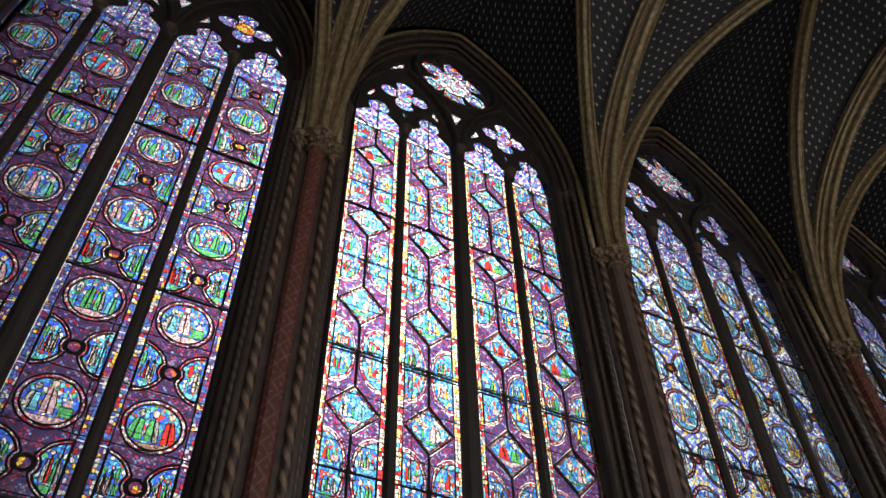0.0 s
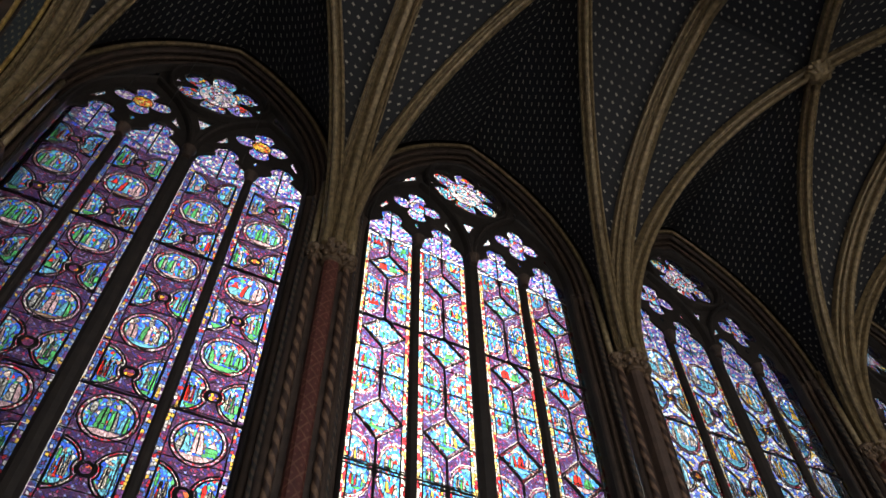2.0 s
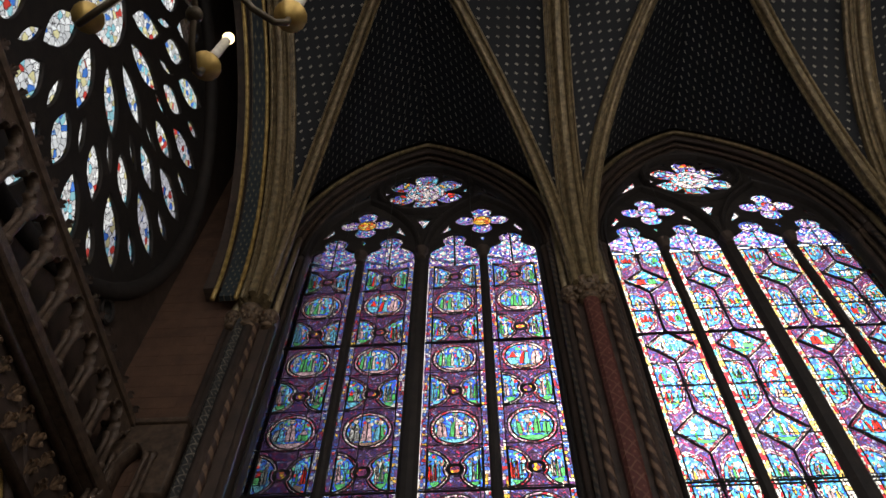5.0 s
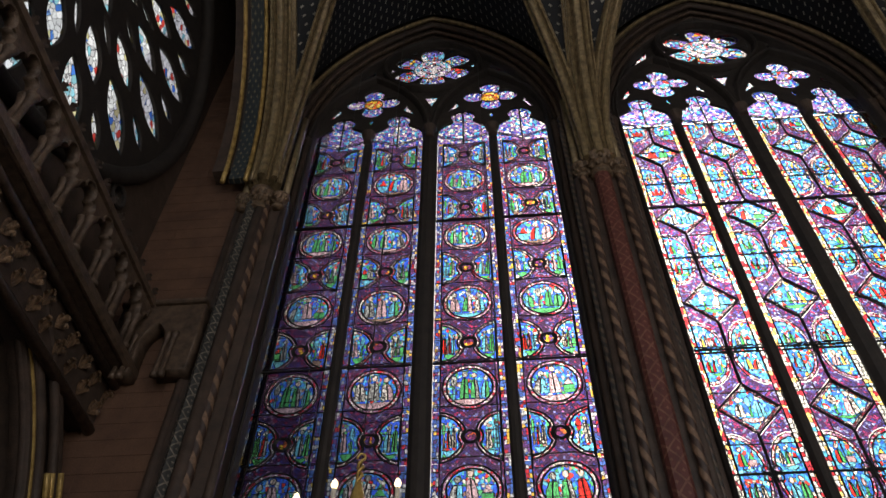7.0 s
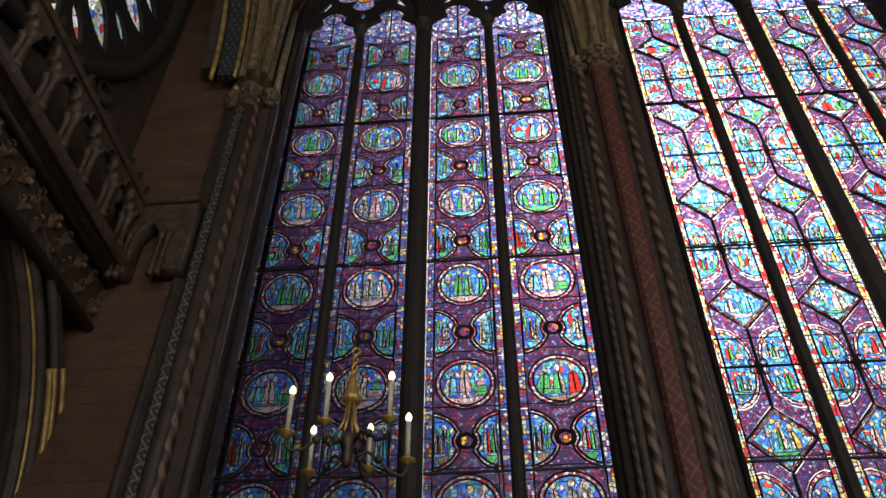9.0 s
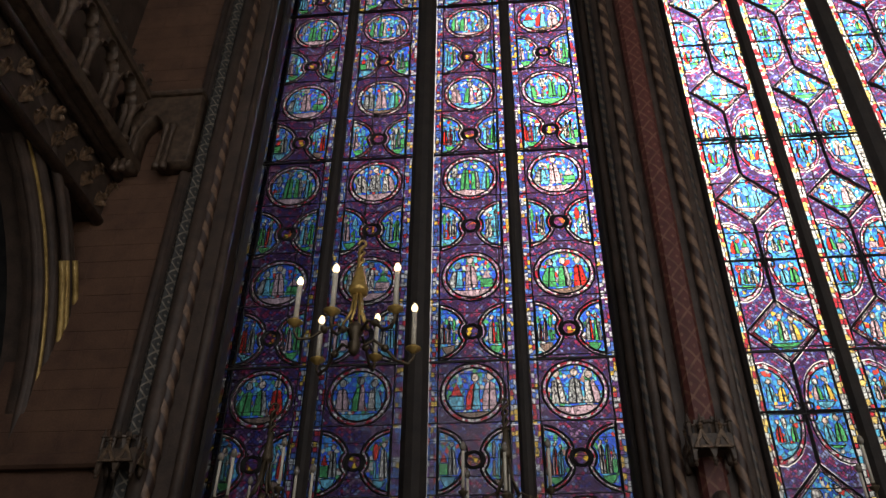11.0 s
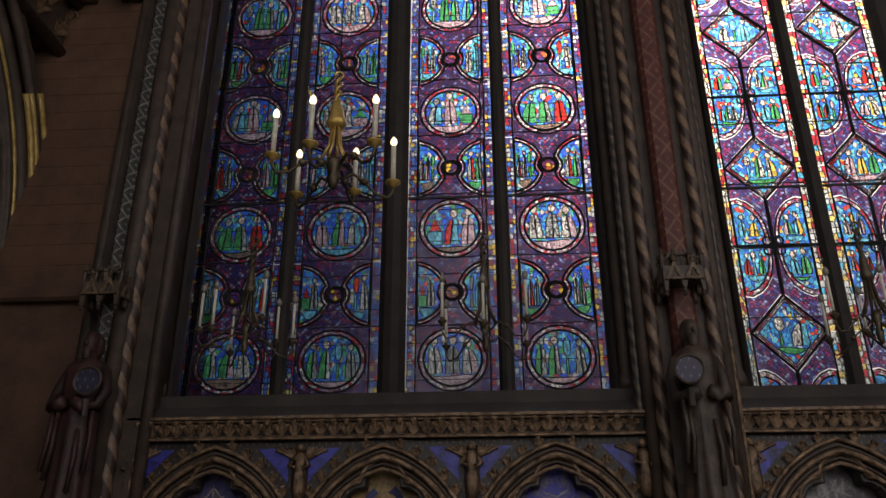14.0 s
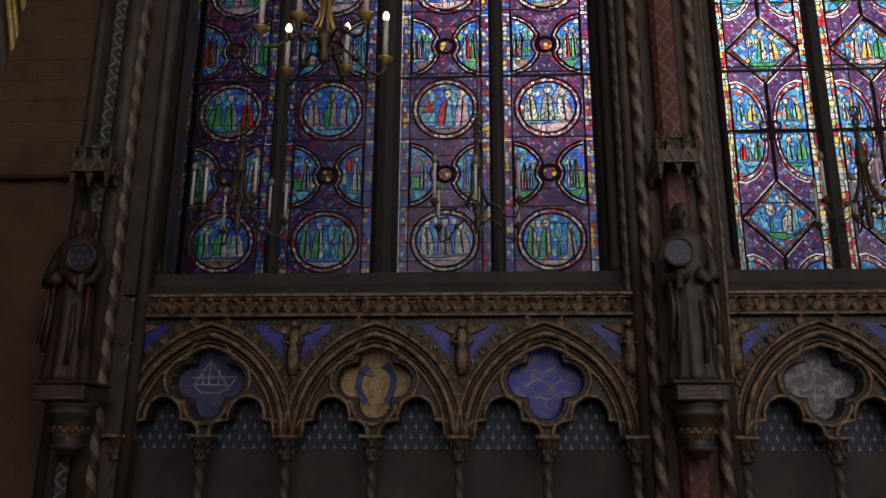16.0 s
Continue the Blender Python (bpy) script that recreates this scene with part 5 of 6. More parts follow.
# ---- statues on the piers ----
def statue_mesh(mat_a, seed):
    """A standing robed figure as one plain carved mesh, 1.62 m high, facing -y."""
    bm_ = bmesh.new()
    n = 40
    prof = [(0.25, 0.0), (0.24, 0.06), (0.225, 0.2), (0.215, 0.4), (0.205, 0.6), (0.20, 0.8), (0.205, 0.95), (0.22, 1.1), (0.225, 1.22), (0.20, 1.30), (0.14, 1.36), (0.075, 1.39), (0.065, 1.45)]
    rings = []
    for r, z in prof:
        deep = 0.13 * max(0.0, 1 - z / 1.15)
        ring = []
        for k in range(n):
            a = 2 * math.pi * k / n
            w = noise.noise(Vector((2.2 * math.cos(a), 2.2 * math.sin(a), 0.5 * z + seed)))
            fold = math.cos(8 * a + 2.0 * w + 0.9 * z * math.sin(a))
            rr = r * (1 + deep * fold + 0.10 * w)
            # the mantle hangs across the front in a slanting edge
            cut = 0.035 if math.sin(a) < 0 and z > 0.35 + 0.9 * (math.cos(a) + 1) / 2 * 0.6 else 0.0
            ring.append(bm_.verts.new((rr * math.cos(a) * (1.0 if z < 1.25 else 1.1), 0.74 * (rr + cut) * math.sin(a), z)))
        rings.append(ring)
    for r0, r1 in zip(rings, rings[1:]):
        for j in range(n):
            bm_.faces.new((r0[j], r0[(j + 1) % n], r1[(j + 1) % n], r1[j]))
    bm_.faces.new(rings[0][::-1])
    bm_.faces.new(rings[-1])
    for loc, size in (((0, -0.02, 1.53), (0.088, 0.105, 0.125)), ((0, 0.035, 1.53), (0.112, 0.105, 0.14)), ((0, -0.09, 1.43), (0.055, 0.05, 0.085)), ((0, -0.125, 1.525), (0.018, 0.03, 0.03))):
        bmesh.ops.create_icosphere(bm_, subdivisions=3, radius=1, matrix=Matrix.LocRotScale(loc, None, size))
    for s in (-1, 1):
        sweep(bm_, [(s * 0.20, 0.0, 1.27), (s * 0.27, -0.04, 1.08), (s * 0.25, -0.14, 0.90), (s * 0.14, -0.22, 0.90), (s * 0.05, -0.24, 0.94)], disc(0.062, 8), None)
    for k, (xx, top) in enumerate(((-0.21, 0.88), (0.22, 0.86), (-0.16, 0.8), (0.09, 0.7))):
        sweep(bm_, [(xx, -0.15, top), (xx * 1.05 + 0.02, -0.17, top - 0.25), (xx * 1.1 - 0.01, -0.165, top - 0.55)], disc(0.026, 6), None)
    me = bpy.data.meshes.new("statue")
    bmesh.ops.recalc_face_normals(bm_, faces=bm_.faces[:])
    bm_.to_mesh(me)
    bm_.free()
    me.shade_smooth()
    me.materials.append(mat_a)
    return me


MERLON = bpy.data.meshes.new("merlon")
bm = box(bmesh.new(), -0.016, 0.016, -0.016, 0.016, 0.0, 0.055, 0.003)
bm.to_mesh(MERLON)
bm.free()
MERLON.materials.append(M_CANOPY)
# solid near-black bars: the slits' shaded depth is painted by colour
SLIT = bpy.data.meshes.new("slit")
bm = box(bmesh.new(), -0.009, 0.009, -0.012, 0.012, 0.0, 0.09)
bm.to_mesh(SLIT)
bm.free()
SLIT.materials.append(M_TRACERY)


def canopy(x, y, z):
    c = empty("statue_canopy", (x, y, z), "small carved stone canopy like a turreted town", "canopy", "statue canopies")
    front = [(-0.19, 0.2), (-0.19, -0.12), (-0.165, -0.12)] + [(p, q) for p, q in pointed(0.07, 0.12, 5, -0.09, -0.05)][::-1] + [(0.0, -0.10)] + [(p, q) for p, q in pointed(0.07, 0.12, 5, 0.09, -0.05)][::-1] + [(0.165, -0.12), (0.19, -0.12), (0.19, 0.2)]
    me = plate([front[::-1]], -0.2, -0.15, 0.006)
    part("front_arcade", me, M_CANOPY, c)
    for s in (-1, 1):
        p = part("side_arcade", me, M_CANOPY, c)
        p.rotation_euler = (0, 0, radians(90 * s))
    part("block", box(bmesh.new(), -0.15, 0.15, -0.15, 0.2, 0.02, 0.2, 0.01), M_STATUE, c)
    gable = plate([[(-0.088, 0.0), (0.088, 0.0), (0.0, 0.23)], [(-0.05, 0.025), (0.05, 0.025), (0.0, 0.15)]], -0.012, 0.012, 0.004)
    finial = lathe(bmesh.new(), [(0.008, 0.0), (0.022, 0.02), (0.012, 0.04), (0.026, 0.06), (0.004, 0.10)], 8)
    finial_mesh = bpy.data.meshes.new("finial")
    finial.to_mesh(finial_mesh)
    finial.free()
    for gx, gy, turn in ((-0.09, -0.215, 0), (0.09, -0.215, 0), (-0.205, -0.07, 90), (0.205, -0.07, 90)):
        gb = part("gable", gable, M_CAP, c, "worn gilt-edged stone gable", at=(gx, gy, 0.02))
        gb.rotation_euler = (0, 0, radians(turn))
        part("finial", finial_mesh, M_CAP, gb, at=(0, 0, 0.22))
    for sx in (-0.15, 0.0, 0.15):
        big = sx == 0.0
        r, hh = (0.085, 0.36) if big else (0.055, 0.28)
        bm_ = bmesh.new()
        lathe(bm_, [(r, 0.16), (r, 0.16 + hh * 0.5), (r * 1.2, 0.16 + hh * 0.55), (r * 1.2, 0.16 + hh * 0.62)], 8)
        tur = part("turret", bm_, M_CANOPY, c, at=(sx, -0.09 if big else -0.12, 0))
        for k in range(6):
            a = math.pi / 3 * k
            part("merlon", MERLON, None, tur, at=(r * math.cos(a), r * math.sin(a), 0.16 + hh * 0.6))
            if math.sin(a) < 0.1:
                part("slit", SLIT, None, tur, at=(r * 0.93 * math.cos(a + 0.5), r * 0.93 * math.sin(a + 0.5), 0.20))
    for sx in (-0.19, -0.075, 0.075, 0.19):
        part("pinnacle", lathe(bmesh.new(), [(0.02, 0.18), (0.02, 0.34), (0.03, 0.35), (0.022, 0.37), (0.004, 0.47)], 8, sx, -0.185), M_CANOPY, c)
    for sx in (-0.175, 0.0, 0.175):
        part("drop", lathe(bmesh.new(), [(0.006, -0.19), (0.022, -0.165), (0.012, -0.14), (0.024, -0.115), (0.02, -0.09)], 8, sx, -0.178), M_CANOPY, c)
    for sx in (-0.1, 0.1):
        part("window_niche", plate([[(sx - 0.03, 0.02), (sx + 0.03, 0.02)] + pointed(0.03, 0.05, 4, sx, 0.11)], -0.212, -0.204), M_DARK, c)
    return c


ST_A, ST_B = statue_mesh(M_STATUE, 0.0), statue_mesh(M_ROBE, 4.0)
for i, x in enumerate(PX[:3]):
    sx = x - (0.02 if i else 0.07)
    console = empty("statue_console", (sx + (0.0 if i else 0.1), -0.86, 2.21), "carved moulded stone console under a statue", "console", "statue consoles")
    part("slab", box(bmesh.new(), -0.215, 0.215, -0.262, 0.2, 0.0, 0.135, 0.012), M_STATUE, console)
    part("slab_moulding", box(bmesh.new(), -0.245, 0.245, -0.285, 0.2, 0.137, 0.168, 0.012), M_STATUE, console)
    part("corbel", lathe(bmesh.new(), [(0.06, -0.46), (0.105, -0.40), (0.14, -0.385), (0.14, -0.36), (0.11, -0.345), (0.115, -0.30), (0.13, -0.2), (0.175, -0.12), (0.2, -0.10), (0.2, -0.075), (0.18, -0.06), (0.225, -0.03), (0.225, -0.003)], 16), M_STATUE, console, "", True)
    for k in range(9):   # leaves round the bell
        a_ = math.pi * k / 8
        lf = part("carved_leaf", SMALL_LEAF, None, console, at=(0.115 * math.cos(a_), -0.115 * math.sin(a_), -0.30))
        lf.rotation_euler = (0, 0, math.pi / 2 - a_)
    for k in range(3):
        part("inscription_line", box(bmesh.new(), -0.14, 0.14, -0.268, -0.260, 0.02 + 0.035 * k, 0.032 + 0.035 * k), M_GILT, console)
    st = part("statue", ST_B if i == 0 else ST_A, None, at=(sx, -0.86, 2.382))
    st.scale = (0.82, 0.95, 0.965)
    tagged(st, "worn red painted stone statue of a robed standing figure" if i == 0 else "brown stone statue of a robed standing figure", "statue", "pier statues")
    disc_t = part("roundel", sweep(bmesh.new(), [(0, 0, 0), (0, -0.03, 0)], disc(0.115, 24), (1, 0, 0)), M_ROUNDEL, None, at=(sx + (-0.12 if i else 0.16), -1.12, 3.45))
    tagged(disc_t, "round violet painted plaque with a pale cross", "plaque", "statue plaques")
    part("rim", sweep(bmesh.new(), [(0.12 * math.cos(t), -0.03, 0.12 * math.sin(t)) for t in (2 * math.pi * k / 24 for k in range(24))], disc(0.013, 6), (0, 1, 0), True), M_STATUE, disc_t)
    part("plaque_bracket", sweep(bmesh.new(), [(0, 0.0, -0.15), (0, 0.02, -0.3)], disc(0.03, 8), (1, 0, 0)), M_STATUE, disc_t)
    canopy(sx, -0.72, 4.33).scale = (0.95, 1.0, 0.74)
    if i:
        staff = part("staff", sweep(bmesh.new(), [(0.0, 0, 0.0), (0.015, 0, 1.35)], disc(0.016, 8), (0, 1, 0)), M_GILT, None, at=(sx + 0.29, -0.98, 2.40))
        tagged(staff, "slender gilt staff standing beside the stone statue", "staff")


# ---- wall arcade under the windows ----
AC = [[-4.41, -2.845, -1.275], [1.20, 2.77, 4.34]]
AC.append([x + 5.8 for x in AC[1]])
ASPAN, ASPR = 0.778, 1.94
AY = -0.40
CAPM = leaf_capital(0.055, ASPR - 0.22, 0.22, 6)
ARCADE_CAP = bpy.data.meshes.new("capital")
CAPM.to_mesh(ARCADE_CAP)
CAPM.free()
ARCADE_CAP.shade_smooth()
ARCADE_CAP.materials.append(M_STATUE)
bm = bmesh.new()
lathe(bm, [(0.075, 0.0), (0.08, 0.06), (0.05, 0.1), (0.045, 0.14), (0.043, ASPR - 0.68)], 12)
COL = bpy.data.meshes.new("column_shaft")
bm.to_mesh(COL)
bm.free()
COL.shade_smooth()
COL.materials.append(M_SPIRAL2)


def sub_arch_loop(x, half=0.325):
    """A three-lobed small arch head."""
    right = [(x + half, ASPR - 0.36), (x + half, ASPR)] + arc(x + half - 0.12, ASPR + 0.03, 0.12, 0, 75, 5) + arc(x, ASPR + 0.20, 0.17, -15, 90, 6)
    return right + [(2 * x - p, q) for p, q in right[-2::-1]]


for b, centres in enumerate(AC):
    xm = centres[1]
    lo, hi = centres[0] - ASPAN - 0.05, centres[2] + ASPAN + 0.05
    ar = empty("wall_arcade", (xm, 0, 0), "dark gilt blind arcade of trefoil arches with painted quatrefoils", "arcade", "wall arcades")
    edge = [(lo - xm - 0.06, ASPR - 0.02)]
    loops = [edge]
    for c in centres:
        x = c - xm
        for s in (-1, 1):   # the small arches are cut into the lower edge
            edge += [(p, max(q, ASPR - 0.02)) for p, q in sub_arch_loop(x + s * 0.39)[1:-1][::-1]]
        loops.append(foils(x, 2.45, 4, 0.19, 0.168, 90, 7))
    edge += [(hi - xm + 0.06, ASPR - 0.02), (hi - xm + 0.06, 3.04), (lo - xm - 0.06, 3.04)]
    part("spandrel_wall", plate(loops, AY, -0.14, 0.012), M_SPRIG, ar, "dark painted wall with worn gilt sprigs")
    part("dado", box(bmesh.new(), lo - xm - 0.1, hi - xm + 0.1, -0.20, 0.155, 0.0, 3.52), M_CURTAIN, ar, "dark painted drapery on the lower wall")
    part("lily_panel", box(bmesh.new(), lo - xm, hi - xm, -0.206, -0.2005, 1.84, 2.40), M_LILY, ar, "blue panel sown with pale lilies")
    part("bench", box(bmesh.new(), lo - xm - 0.1, hi - xm + 0.1, -0.62, -0.2, 0.0, 0.5, 0.02), M_DARK, ar)
    for k, c in enumerate(centres):
        x = c - xm
        part("quatrefoil_painting", plate([foils(x, 2.45, 4, 0.20, 0.20, 90, 7)], -0.225, -0.215), M_QUATRE[(k + 3 * b) % 4 if b else k], ar, "worn painted medallion in a quatrefoil")
        # set-back rolls are dark, painting in the shade between the gilt ones
        for off, y, r, mat_ in ((0.005, AY - 0.05, 0.028, M_GILT), (0.046, AY - 0.015, 0.018, M_DARK), (0.085, AY - 0.03, 0.022, M_GILT), (-0.04, AY - 0.015, 0.016, M_DARK), (-0.075, AY - 0.02, 0.02, M_GILT)):
            part("arch_moulding", sweep(bmesh.new(), [(p, y, q) for p, q in pointed(ASPAN - 0.05 + off, 0.93 + off * 1.3, 14, x, ASPR)], disc(r, 8), (0, 1, 0)), mat_, ar, "", True)
        part("quatrefoil_moulding", sweep(bmesh.new(), ring3(foils(x, 2.45, 4, 0.20, 0.205, 90, 8), AY - 0.02), disc(0.02, 7), (0, 1, 0), True), M_GILT, ar, "", True)
        part("quatrefoil_moulding", sweep(bmesh.new(), ring3(foils(x, 2.45, 4, 0.20, 0.172, 90, 8), AY + 0.05), disc(0.014, 6), (0, 1, 0), True), M_GILT, ar, "", True)
        strokes = {0: [[(-0.20, -0.02), (-0.12, -0.10), (0.06, -0.10), (0.17, -0.03), (-0.20, -0.02)], [(-0.05, -0.02), (-0.05, 0.22)], [(-0.18, -0.01), (-0.05, 0.2), (0.13, -0.02)], [(-0.11, -0.02), (-0.12, 0.12)], [(0.04, -0.02), (0.05, 0.12)], [(0.13, -0.08), (0.22, 0.06)], [(-0.22, 0.04), (0.2, 0.05)]],
                   1: [[(-0.08, 0.15), (-0.14, 0.10), (-0.17, 0.03), (-0.18, -0.05), (-0.15, -0.12), (-0.10, -0.19)], [(0.07, 0.17), (0.12, 0.12), (0.15, 0.05), (0.155, -0.04), (0.13, -0.12), (0.09, -0.19)], [(-0.15, 0.08), (-0.03, 0.05)], [(0.12, 0.10), (0.03, 0.14)], [(-0.10, -0.19), (-0.05, -0.22)], [(0.09, -0.19), (0.04, -0.22)]],
                   2: [[(-0.18, -0.04), (-0.06, 0.03), (0.06, -0.04), (0.17, 0.02)], [(-0.12, 0.12), (0.0, 0.08), (0.1, 0.14)], [(-0.1, -0.13), (0.04, -0.16), (0.14, -0.10)]],
                   3: [[(-0.15, 0.05), (-0.03, 0.12), (0.12, 0.06)], [(-0.12, -0.08), (0.02, -0.03), (0.15, -0.10)], [(0.0, 0.2), (-0.03, -0.2)]]}[(k + 3 * b) % 4 if b else k]
        for way in strokes:
            thick = 0.034 if (k + 3 * b) % 4 == 1 and len(way) > 2 else 0.008
            part("painted_stroke", sweep(bmesh.new(), [(x + p, -0.226, 2.45 + q) for p, q in way], [(-0.002, -thick), (0.002, -thick), (0.002, thick), (-0.002, thick)], (0, 1, 0)), M_BLUEPAINT if (k + 3 * b) % 4 == 1 else M_PALEPAINT, ar)
        for s in (-1, 1):
            part("trefoil_moulding", sweep(bmesh.new(), ring3([q for q in sub_arch_loop(x + s * 0.39, 0.34) if q[1] > ASPR - 0.001], AY - 0.02), disc(0.021, 7), (0, 1, 0)), M_GILT, ar, "", True)
        # blue grounds between the arches
        for s in (-1, 1):
            tri = [(x + s * 0.40, 2.965), (x + s * 0.69, 2.965), (x + s * 0.69, 2.66), (x + s * 0.62, 2.74)]
            part("blue_ground", plate([tri[::s]], AY - 0.006, AY - 0.002), M_SPANDREL, ar, "bright blue painted ground")
            # leaves creeping up the arch
            run = pointed(ASPAN + 0.075, 1.09, 9, x, ASPR)
            for (p, q) in run[1:9] if s > 0 else run[10:18]:
                part("crocket", SMALL_LEAF, None, ar, at=(p, AY - 0.02, q - 0.03))
    # carved winged figures between the arches, as plain gilt shapes
    for x in [c - xm + ASPAN + 0.03 for c in centres[:2]] + [lo - xm + 0.06, hi - xm - 0.06]:
        bm_ = bmesh.new()
        lathe(bm_, [(0.03, -0.06), (0.045, 0.0), (0.05, 0.08), (0.038, 0.18), (0.05, 0.25), (0.022, 0.29)], 12, 0, 0, 0.14, 6)
        bmesh.ops.create_icosphere(bm_, subdivisions=2, radius=0.032, matrix=Matrix.Translation((0, -0.015, 0.325)))
        for s in (-1, 1):
            sweep(bm_, [(s * 0.04, -0.01, 0.25), (s * 0.075, -0.035, 0.19), (s * 0.03, -0.06, 0.17)], disc(0.016, 6), None)
            for f in range(5):   # feathers fanning up and outwards
                t0 = radians(38 + 11 * f)
                sweep(bm_, [(s * 0.035, 0.025, 0.24), (s * (0.035 + 0.10 * math.cos(t0)), 0.03, 0.24 + 0.10 * math.sin(t0) * 0.7), (s * (0.035 + (0.20 - 0.015 * f) * math.cos(t0)), 0.03, 0.24 + (0.16 - 0.01 * f) * math.sin(t0) * 0.8)], disc(0.014, 5), None)
        bmesh.ops.scale(bm_, vec=(1.25, 1.1, 1.2), verts=bm_.verts[:])
        part("relief_figure", bm_, M_GILT, ar, "small gilt winged relief figure", True, at=(x, AY - 0.05, 2.57))
    # cornice with carved leaves
    # blackest stone here: the shade behind the leaves is in the colour
    part("cornice", box(bmesh.new(), lo - xm - 0.02, hi - xm + 0.02, -0.43, -0.16, 3.042, 3.25), M_TRACERY, ar, "carved cornice's hollow, its shade put into the dark colour")
    for y, z0_, z1_ in ((-0.50, 3.222, 3.256), (-0.475, 3.20, 3.218), (-0.48, 3.036, 3.062), (-0.455, 3.066, 3.078)):
        part("fillet", box(bmesh.new(), lo - xm - 0.03, hi - xm + 0.03, y, -0.432, z0_, z1_, 0.006), M_GILT, ar)
    n = int((hi - lo) / 0.125)
    for k in range(n):
        part("carved_leaf", LEAF, None, ar, at=(lo - xm + 0.08 + (hi - lo - 0.1) / n * k, -0.44, 3.075))
    # sloping sill
    bm_ = bmesh.new()
    vs = [bm_.verts.new((sx, y, z)) for sx in (lo - xm - 0.05, hi - xm + 0.05) for y, z in ((-0.45, 3.256), (0.12, 3.60), (0.12, 3.256))]
    for f in ((0, 1, 4, 3), (0, 2, 1), (3, 4, 5), (1, 2, 5, 4), (0, 3, 5, 2)):
        bm_.faces.new([vs[i] for i in f])
    part("sill", bm_, M_CURTAIN, ar, "plain dark sloping sill")
    # columns
    for k in range(7):
        x = lo + 0.06 + (hi - lo - 0.12) / 6 * k - xm
        part("column_shaft", COL, None, ar, at=(x, AY - 0.06, 0.5))
        part("capital", ARCADE_CAP, None, ar, at=(x, AY - 0.06, 0.0))
        part("abacus", box(bmesh.new(), x - 0.11, x + 0.11, AY - 0.17, AY + 0.1, ASPR - 0.02, ASPR + 0.02, 0.01), M_GILT, ar)


# ---- chandeliers ----
NEAR_CH = (-2.88, -7.35, 5.80)
def turned(r_list, n=14):
    return lathe(bmesh.new(), r_list, n)


def slim(prof, f):
    return [(r * f, z) for r, z in prof]


def chandelier(at, radius, lit, turn, cable_to, label):
    c = empty("chandelier", at, label, "chandelier", "hanging chandeliers")
    metal, f = (M_BRASS, 1.0) if lit else (M_DULL, 0.62)   # f: the unlit ones are slighter
    part("cable", sweep(bmesh.new(), [(0, 0, 0.1), (0, 0, cable_to - at[2])], disc(0.006, 6), (1, 0, 0)), M_IRON, c)
    bm_ = bmesh.new()
    for ph in (0.0, math.pi):
        sweep(bm_, [(0.022 * math.cos(9 * t + ph), 0.022 * math.sin(9 * t + ph), -0.16 + 0.24 * t) for t in (k / 14 for k in range(15))], disc(0.015, 6), None)
    sweep(bm_, [(0.035 * math.sin(t), 0, 0.11 - 0.035 * math.cos(t)) for t in (k * 0.5 for k in range(11))], disc(0.012, 6), (0, 1, 0))
    part("hook", bm_, metal, c, "twisted gilt hook", True)
    part("finial", turned(slim([(0.02, -0.14), (0.035, -0.16), (0.062, -0.28), (0.07, -0.33), (0.085, -0.36), (0.085, -0.39), (0.07, -0.42), (0.035, -0.43)][::-1], f)), metal, c, "gilt turned finial", True)
    for k in range(6):
        a = math.pi / 3 * k + turn
        part("cord", sweep(bmesh.new(), [(0.03 * math.cos(a), 0.03 * math.sin(a), -0.42), (0.05 * math.cos(a), 0.05 * math.sin(a), -0.6), (0.11 * math.cos(a), 0.11 * math.sin(a), -0.74)], disc(0.013, 6), None), metal, c, "", True)
    part("hub", turned(slim([(0.02, -1.0), (0.04, -0.97), (0.055, -0.9), (0.035, -0.84), (0.07, -0.78), (0.065, -0.74), (0.03, -0.70)], f)), M_DULL, c, "", True)
    for k in range(6):
        a = math.pi / 3 * k + turn
        ca, sa = math.cos(a), math.sin(a)
        prof = [(0.08, -0.80), (0.16, -0.74), (0.26, -0.80), (0.36, -0.90), (0.46, -0.92), (0.5, -0.86), (0.5, -0.80)]
        drop = 0.0 if k % 2 else 0.10
        pts = [(r * 2 * radius * ca, r * 2 * radius * sa, z - drop) for r, z in prof]
        arm = part("arm", sweep(bmesh.new(), pts, disc(0.014 * f, 8), (-sa, ca, 0)), M_DULL, c, "", True)
        bm_ = bmesh.new()
        bmesh.ops.create_icosphere(bm_, subdivisions=2, radius=0.036 * f, matrix=Matrix.Translation(pts[2]))
        part("knob", bm_, M_DULL, arm, "", True)
        ex, ey, ez = pts[-1]
        part("dish", lathe(bmesh.new(), slim([(0.015, ez - 0.02), (0.03, ez), (0.066, ez + 0.025), (0.066, ez + 0.035), (0.025, ez + 0.03), (0.028, ez + 0.06)], f), 14, ex, ey), M_BRASS if lit else M_DULL, arm, "", True)
        part("candle", lathe(bmesh.new(), slim([(0.022, ez + 0.05), (0.021, ez + 0.38), (0.008, ez + 0.385)], f), 10, ex, ey), M_CANDLE, arm, "ivory candle", True)
        part("bulb", lathe(bmesh.new(), [(0.008, ez + 0.385), (0.024, ez + 0.402), (0.029, ez + 0.422), (0.022, ez + 0.448), (0.005, ez + 0.472)], 10, ex, ey), M_BULB if lit else M_UNLIT, arm, "glowing candle bulb" if lit else "", True)
    return c


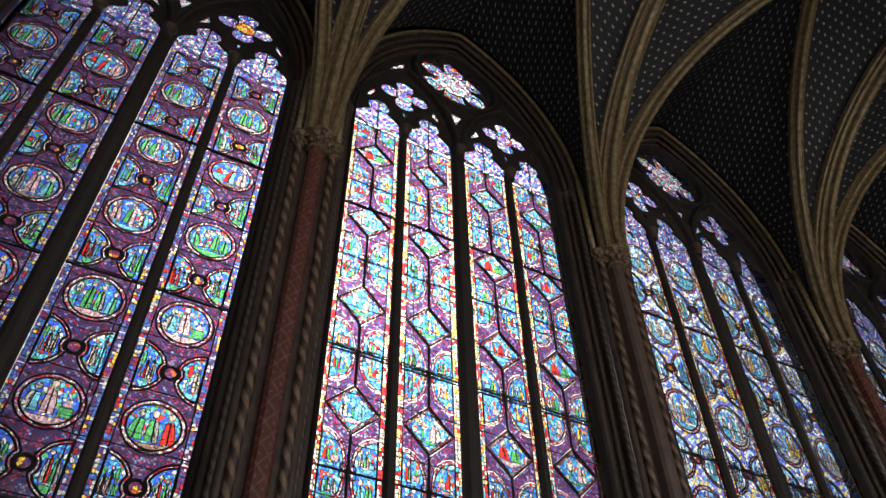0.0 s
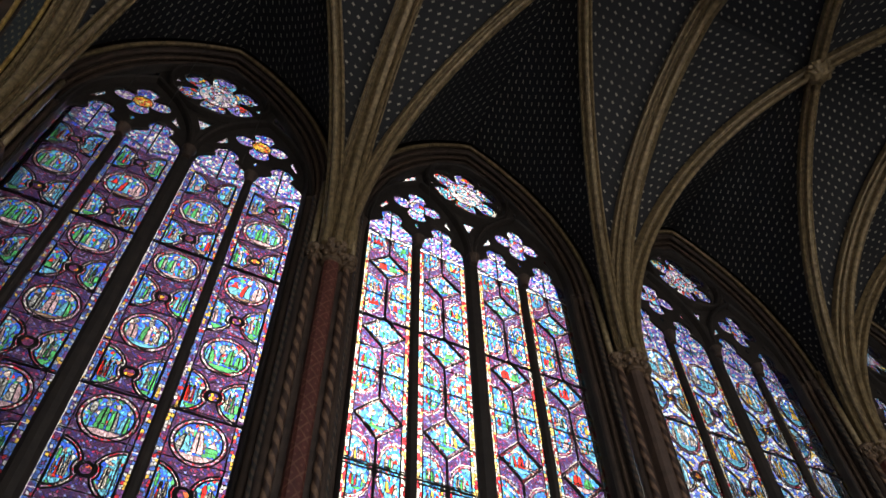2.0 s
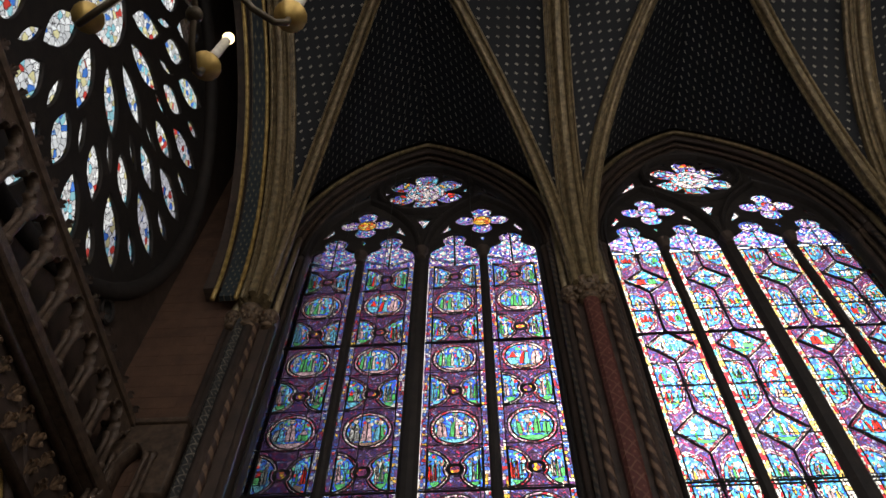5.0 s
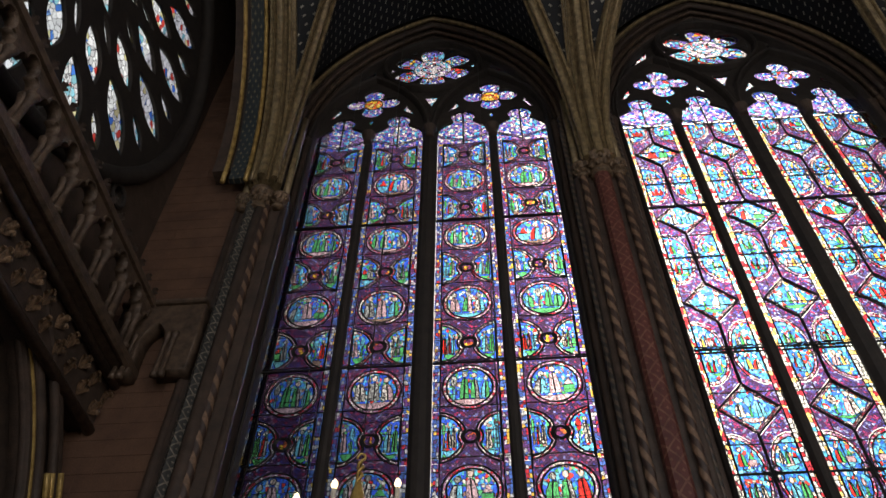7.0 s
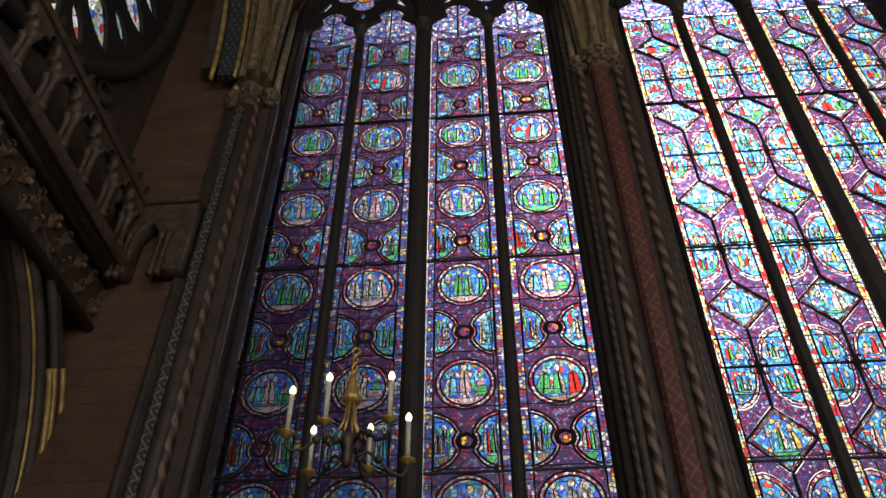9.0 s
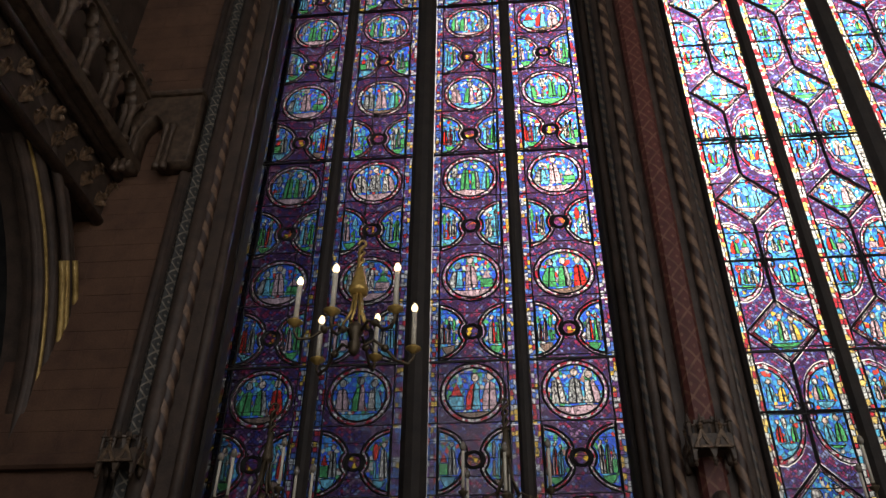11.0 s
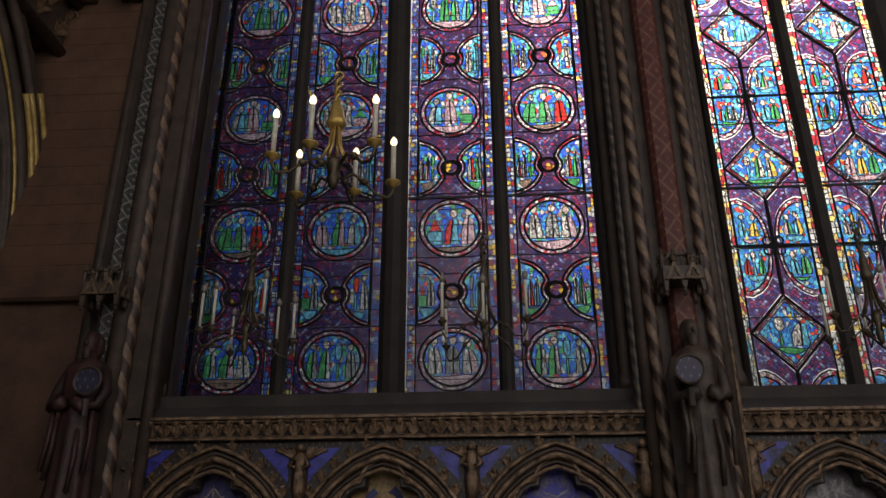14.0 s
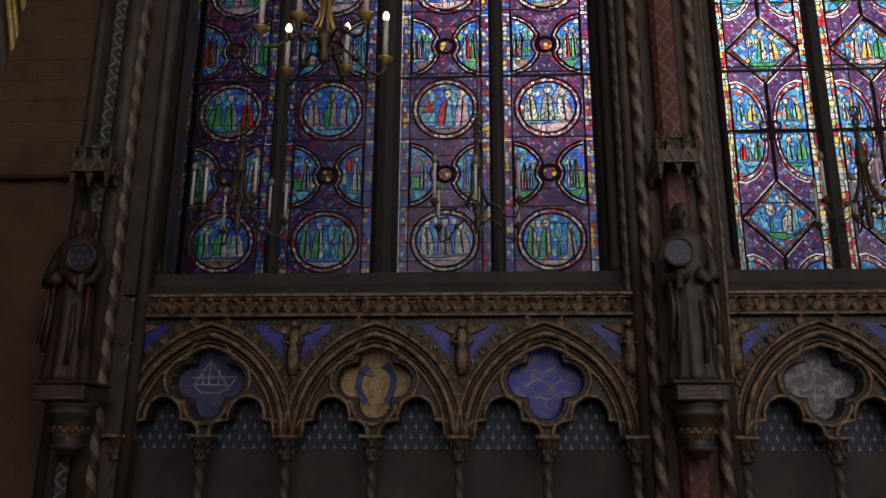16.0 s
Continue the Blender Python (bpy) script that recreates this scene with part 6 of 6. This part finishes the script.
chandelier((-3.085, -2.1, 5.76), 0.50, True, 0.35, 19.0, "gilt six-armed chandelier with lit candle bulbs")
chandelier((-4.03, -1.05, 4.68), 0.42, False, 0.1, 18.9, "dull bronze six-armed chandelier, unlit")
chandelier((-1.88, -1.05, 4.66), 0.42, False, 0.5, 18.9, "dull bronze six-armed chandelier, unlit")
chandelier((1.48, -1.05, 4.66), 0.42, False, 0.3, 18.9, "dull bronze six-armed chandelier, unlit")
chandelier(NEAR_CH, 0.465, True, 0.576, 18.6, "gilt six-armed chandelier with lit candle bulbs")

# ---- outside ----
# unseen block, added to cut the daylight off window 1's left border
buttress = empty("buttress", (-5.7, 0.72, -7.0), "added dark stone block outside that darkens a window's edge", "buttress")
part("shaft", box(bmesh.new(), -0.6, 0.58, -0.24, 0.23, 0, 24.5, 0.04), M_DARK, buttress)
part("cap", box(bmesh.new(), -0.65, 0.60, -0.27, 0.28, 24.5, 24.8, 0.05), M_DARK, buttress)


def dimming_sheet_mat(name):
    """An added far sheet that dims the glass, thinning out upwards, higher towards the west."""
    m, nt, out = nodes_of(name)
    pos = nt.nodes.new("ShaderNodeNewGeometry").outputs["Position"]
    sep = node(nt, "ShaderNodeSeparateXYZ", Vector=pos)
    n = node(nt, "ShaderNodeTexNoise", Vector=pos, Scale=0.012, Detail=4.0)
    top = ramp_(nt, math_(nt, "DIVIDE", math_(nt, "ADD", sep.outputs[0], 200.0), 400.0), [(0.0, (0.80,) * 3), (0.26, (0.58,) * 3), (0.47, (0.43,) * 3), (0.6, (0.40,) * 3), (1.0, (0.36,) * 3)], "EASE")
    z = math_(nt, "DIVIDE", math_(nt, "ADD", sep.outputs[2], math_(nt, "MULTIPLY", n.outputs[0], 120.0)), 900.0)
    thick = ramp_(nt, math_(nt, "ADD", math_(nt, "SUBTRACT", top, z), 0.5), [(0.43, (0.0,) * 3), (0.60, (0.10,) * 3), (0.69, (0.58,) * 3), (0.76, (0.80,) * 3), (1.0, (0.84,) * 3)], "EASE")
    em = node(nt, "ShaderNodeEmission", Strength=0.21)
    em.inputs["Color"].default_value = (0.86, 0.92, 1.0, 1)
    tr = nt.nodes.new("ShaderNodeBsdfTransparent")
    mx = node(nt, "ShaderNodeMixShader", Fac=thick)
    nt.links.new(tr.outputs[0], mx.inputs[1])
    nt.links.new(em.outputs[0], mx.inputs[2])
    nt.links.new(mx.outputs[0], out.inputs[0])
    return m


# added sheet outside, shaped to dim the low and western panes
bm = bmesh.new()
DIMMER_LINE = [(-700.0, 400.0), (700.0, 400.0)]
for (xa, ya), (xb, yb) in zip(DIMMER_LINE, DIMMER_LINE[1:]):
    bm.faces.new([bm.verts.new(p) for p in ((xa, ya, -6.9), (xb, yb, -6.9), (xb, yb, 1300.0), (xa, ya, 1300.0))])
tagged(part("backdrop", bm, dimming_sheet_mat("added_dimming_haze")), "added far grey sheet that dims the lower window panes", "sky", kind="structure")


def glow_sheet_mat(name):
    """An added bright even glow behind the rose, with soft darker drifts."""
    m, nt, out = nodes_of(name)
    pos = nt.nodes.new("ShaderNodeNewGeometry").outputs["Position"]
    n = node(nt, "ShaderNodeTexNoise", Vector=pos, Scale=0.01, Detail=4.0)
    em = node(nt, "ShaderNodeEmission", Strength=1.0)
    nt.links.new(ramp_(nt, n.outputs[0], [(0.3, (0.72, 0.76, 0.82)), (0.65, (1.0, 1.0, 1.0))]), em.inputs["Color"])
    nt.links.new(em.outputs[0], out.inputs[0])
    return m


# emitting sheet added to brighten the rose glass from behind
bm = bmesh.new()
bm.faces.new([bm.verts.new(p) for p in ((-400.0, -700.0, -6.9), (-400.0, 395.0, -6.9), (-400.0, 395.0, 1500.0), (-400.0, -700.0, 1500.0))])
tagged(part("backdrop_west", bm, glow_sheet_mat("added_west_glow")), "added glowing sheet that brightens the rose window", "sky", kind="structure")
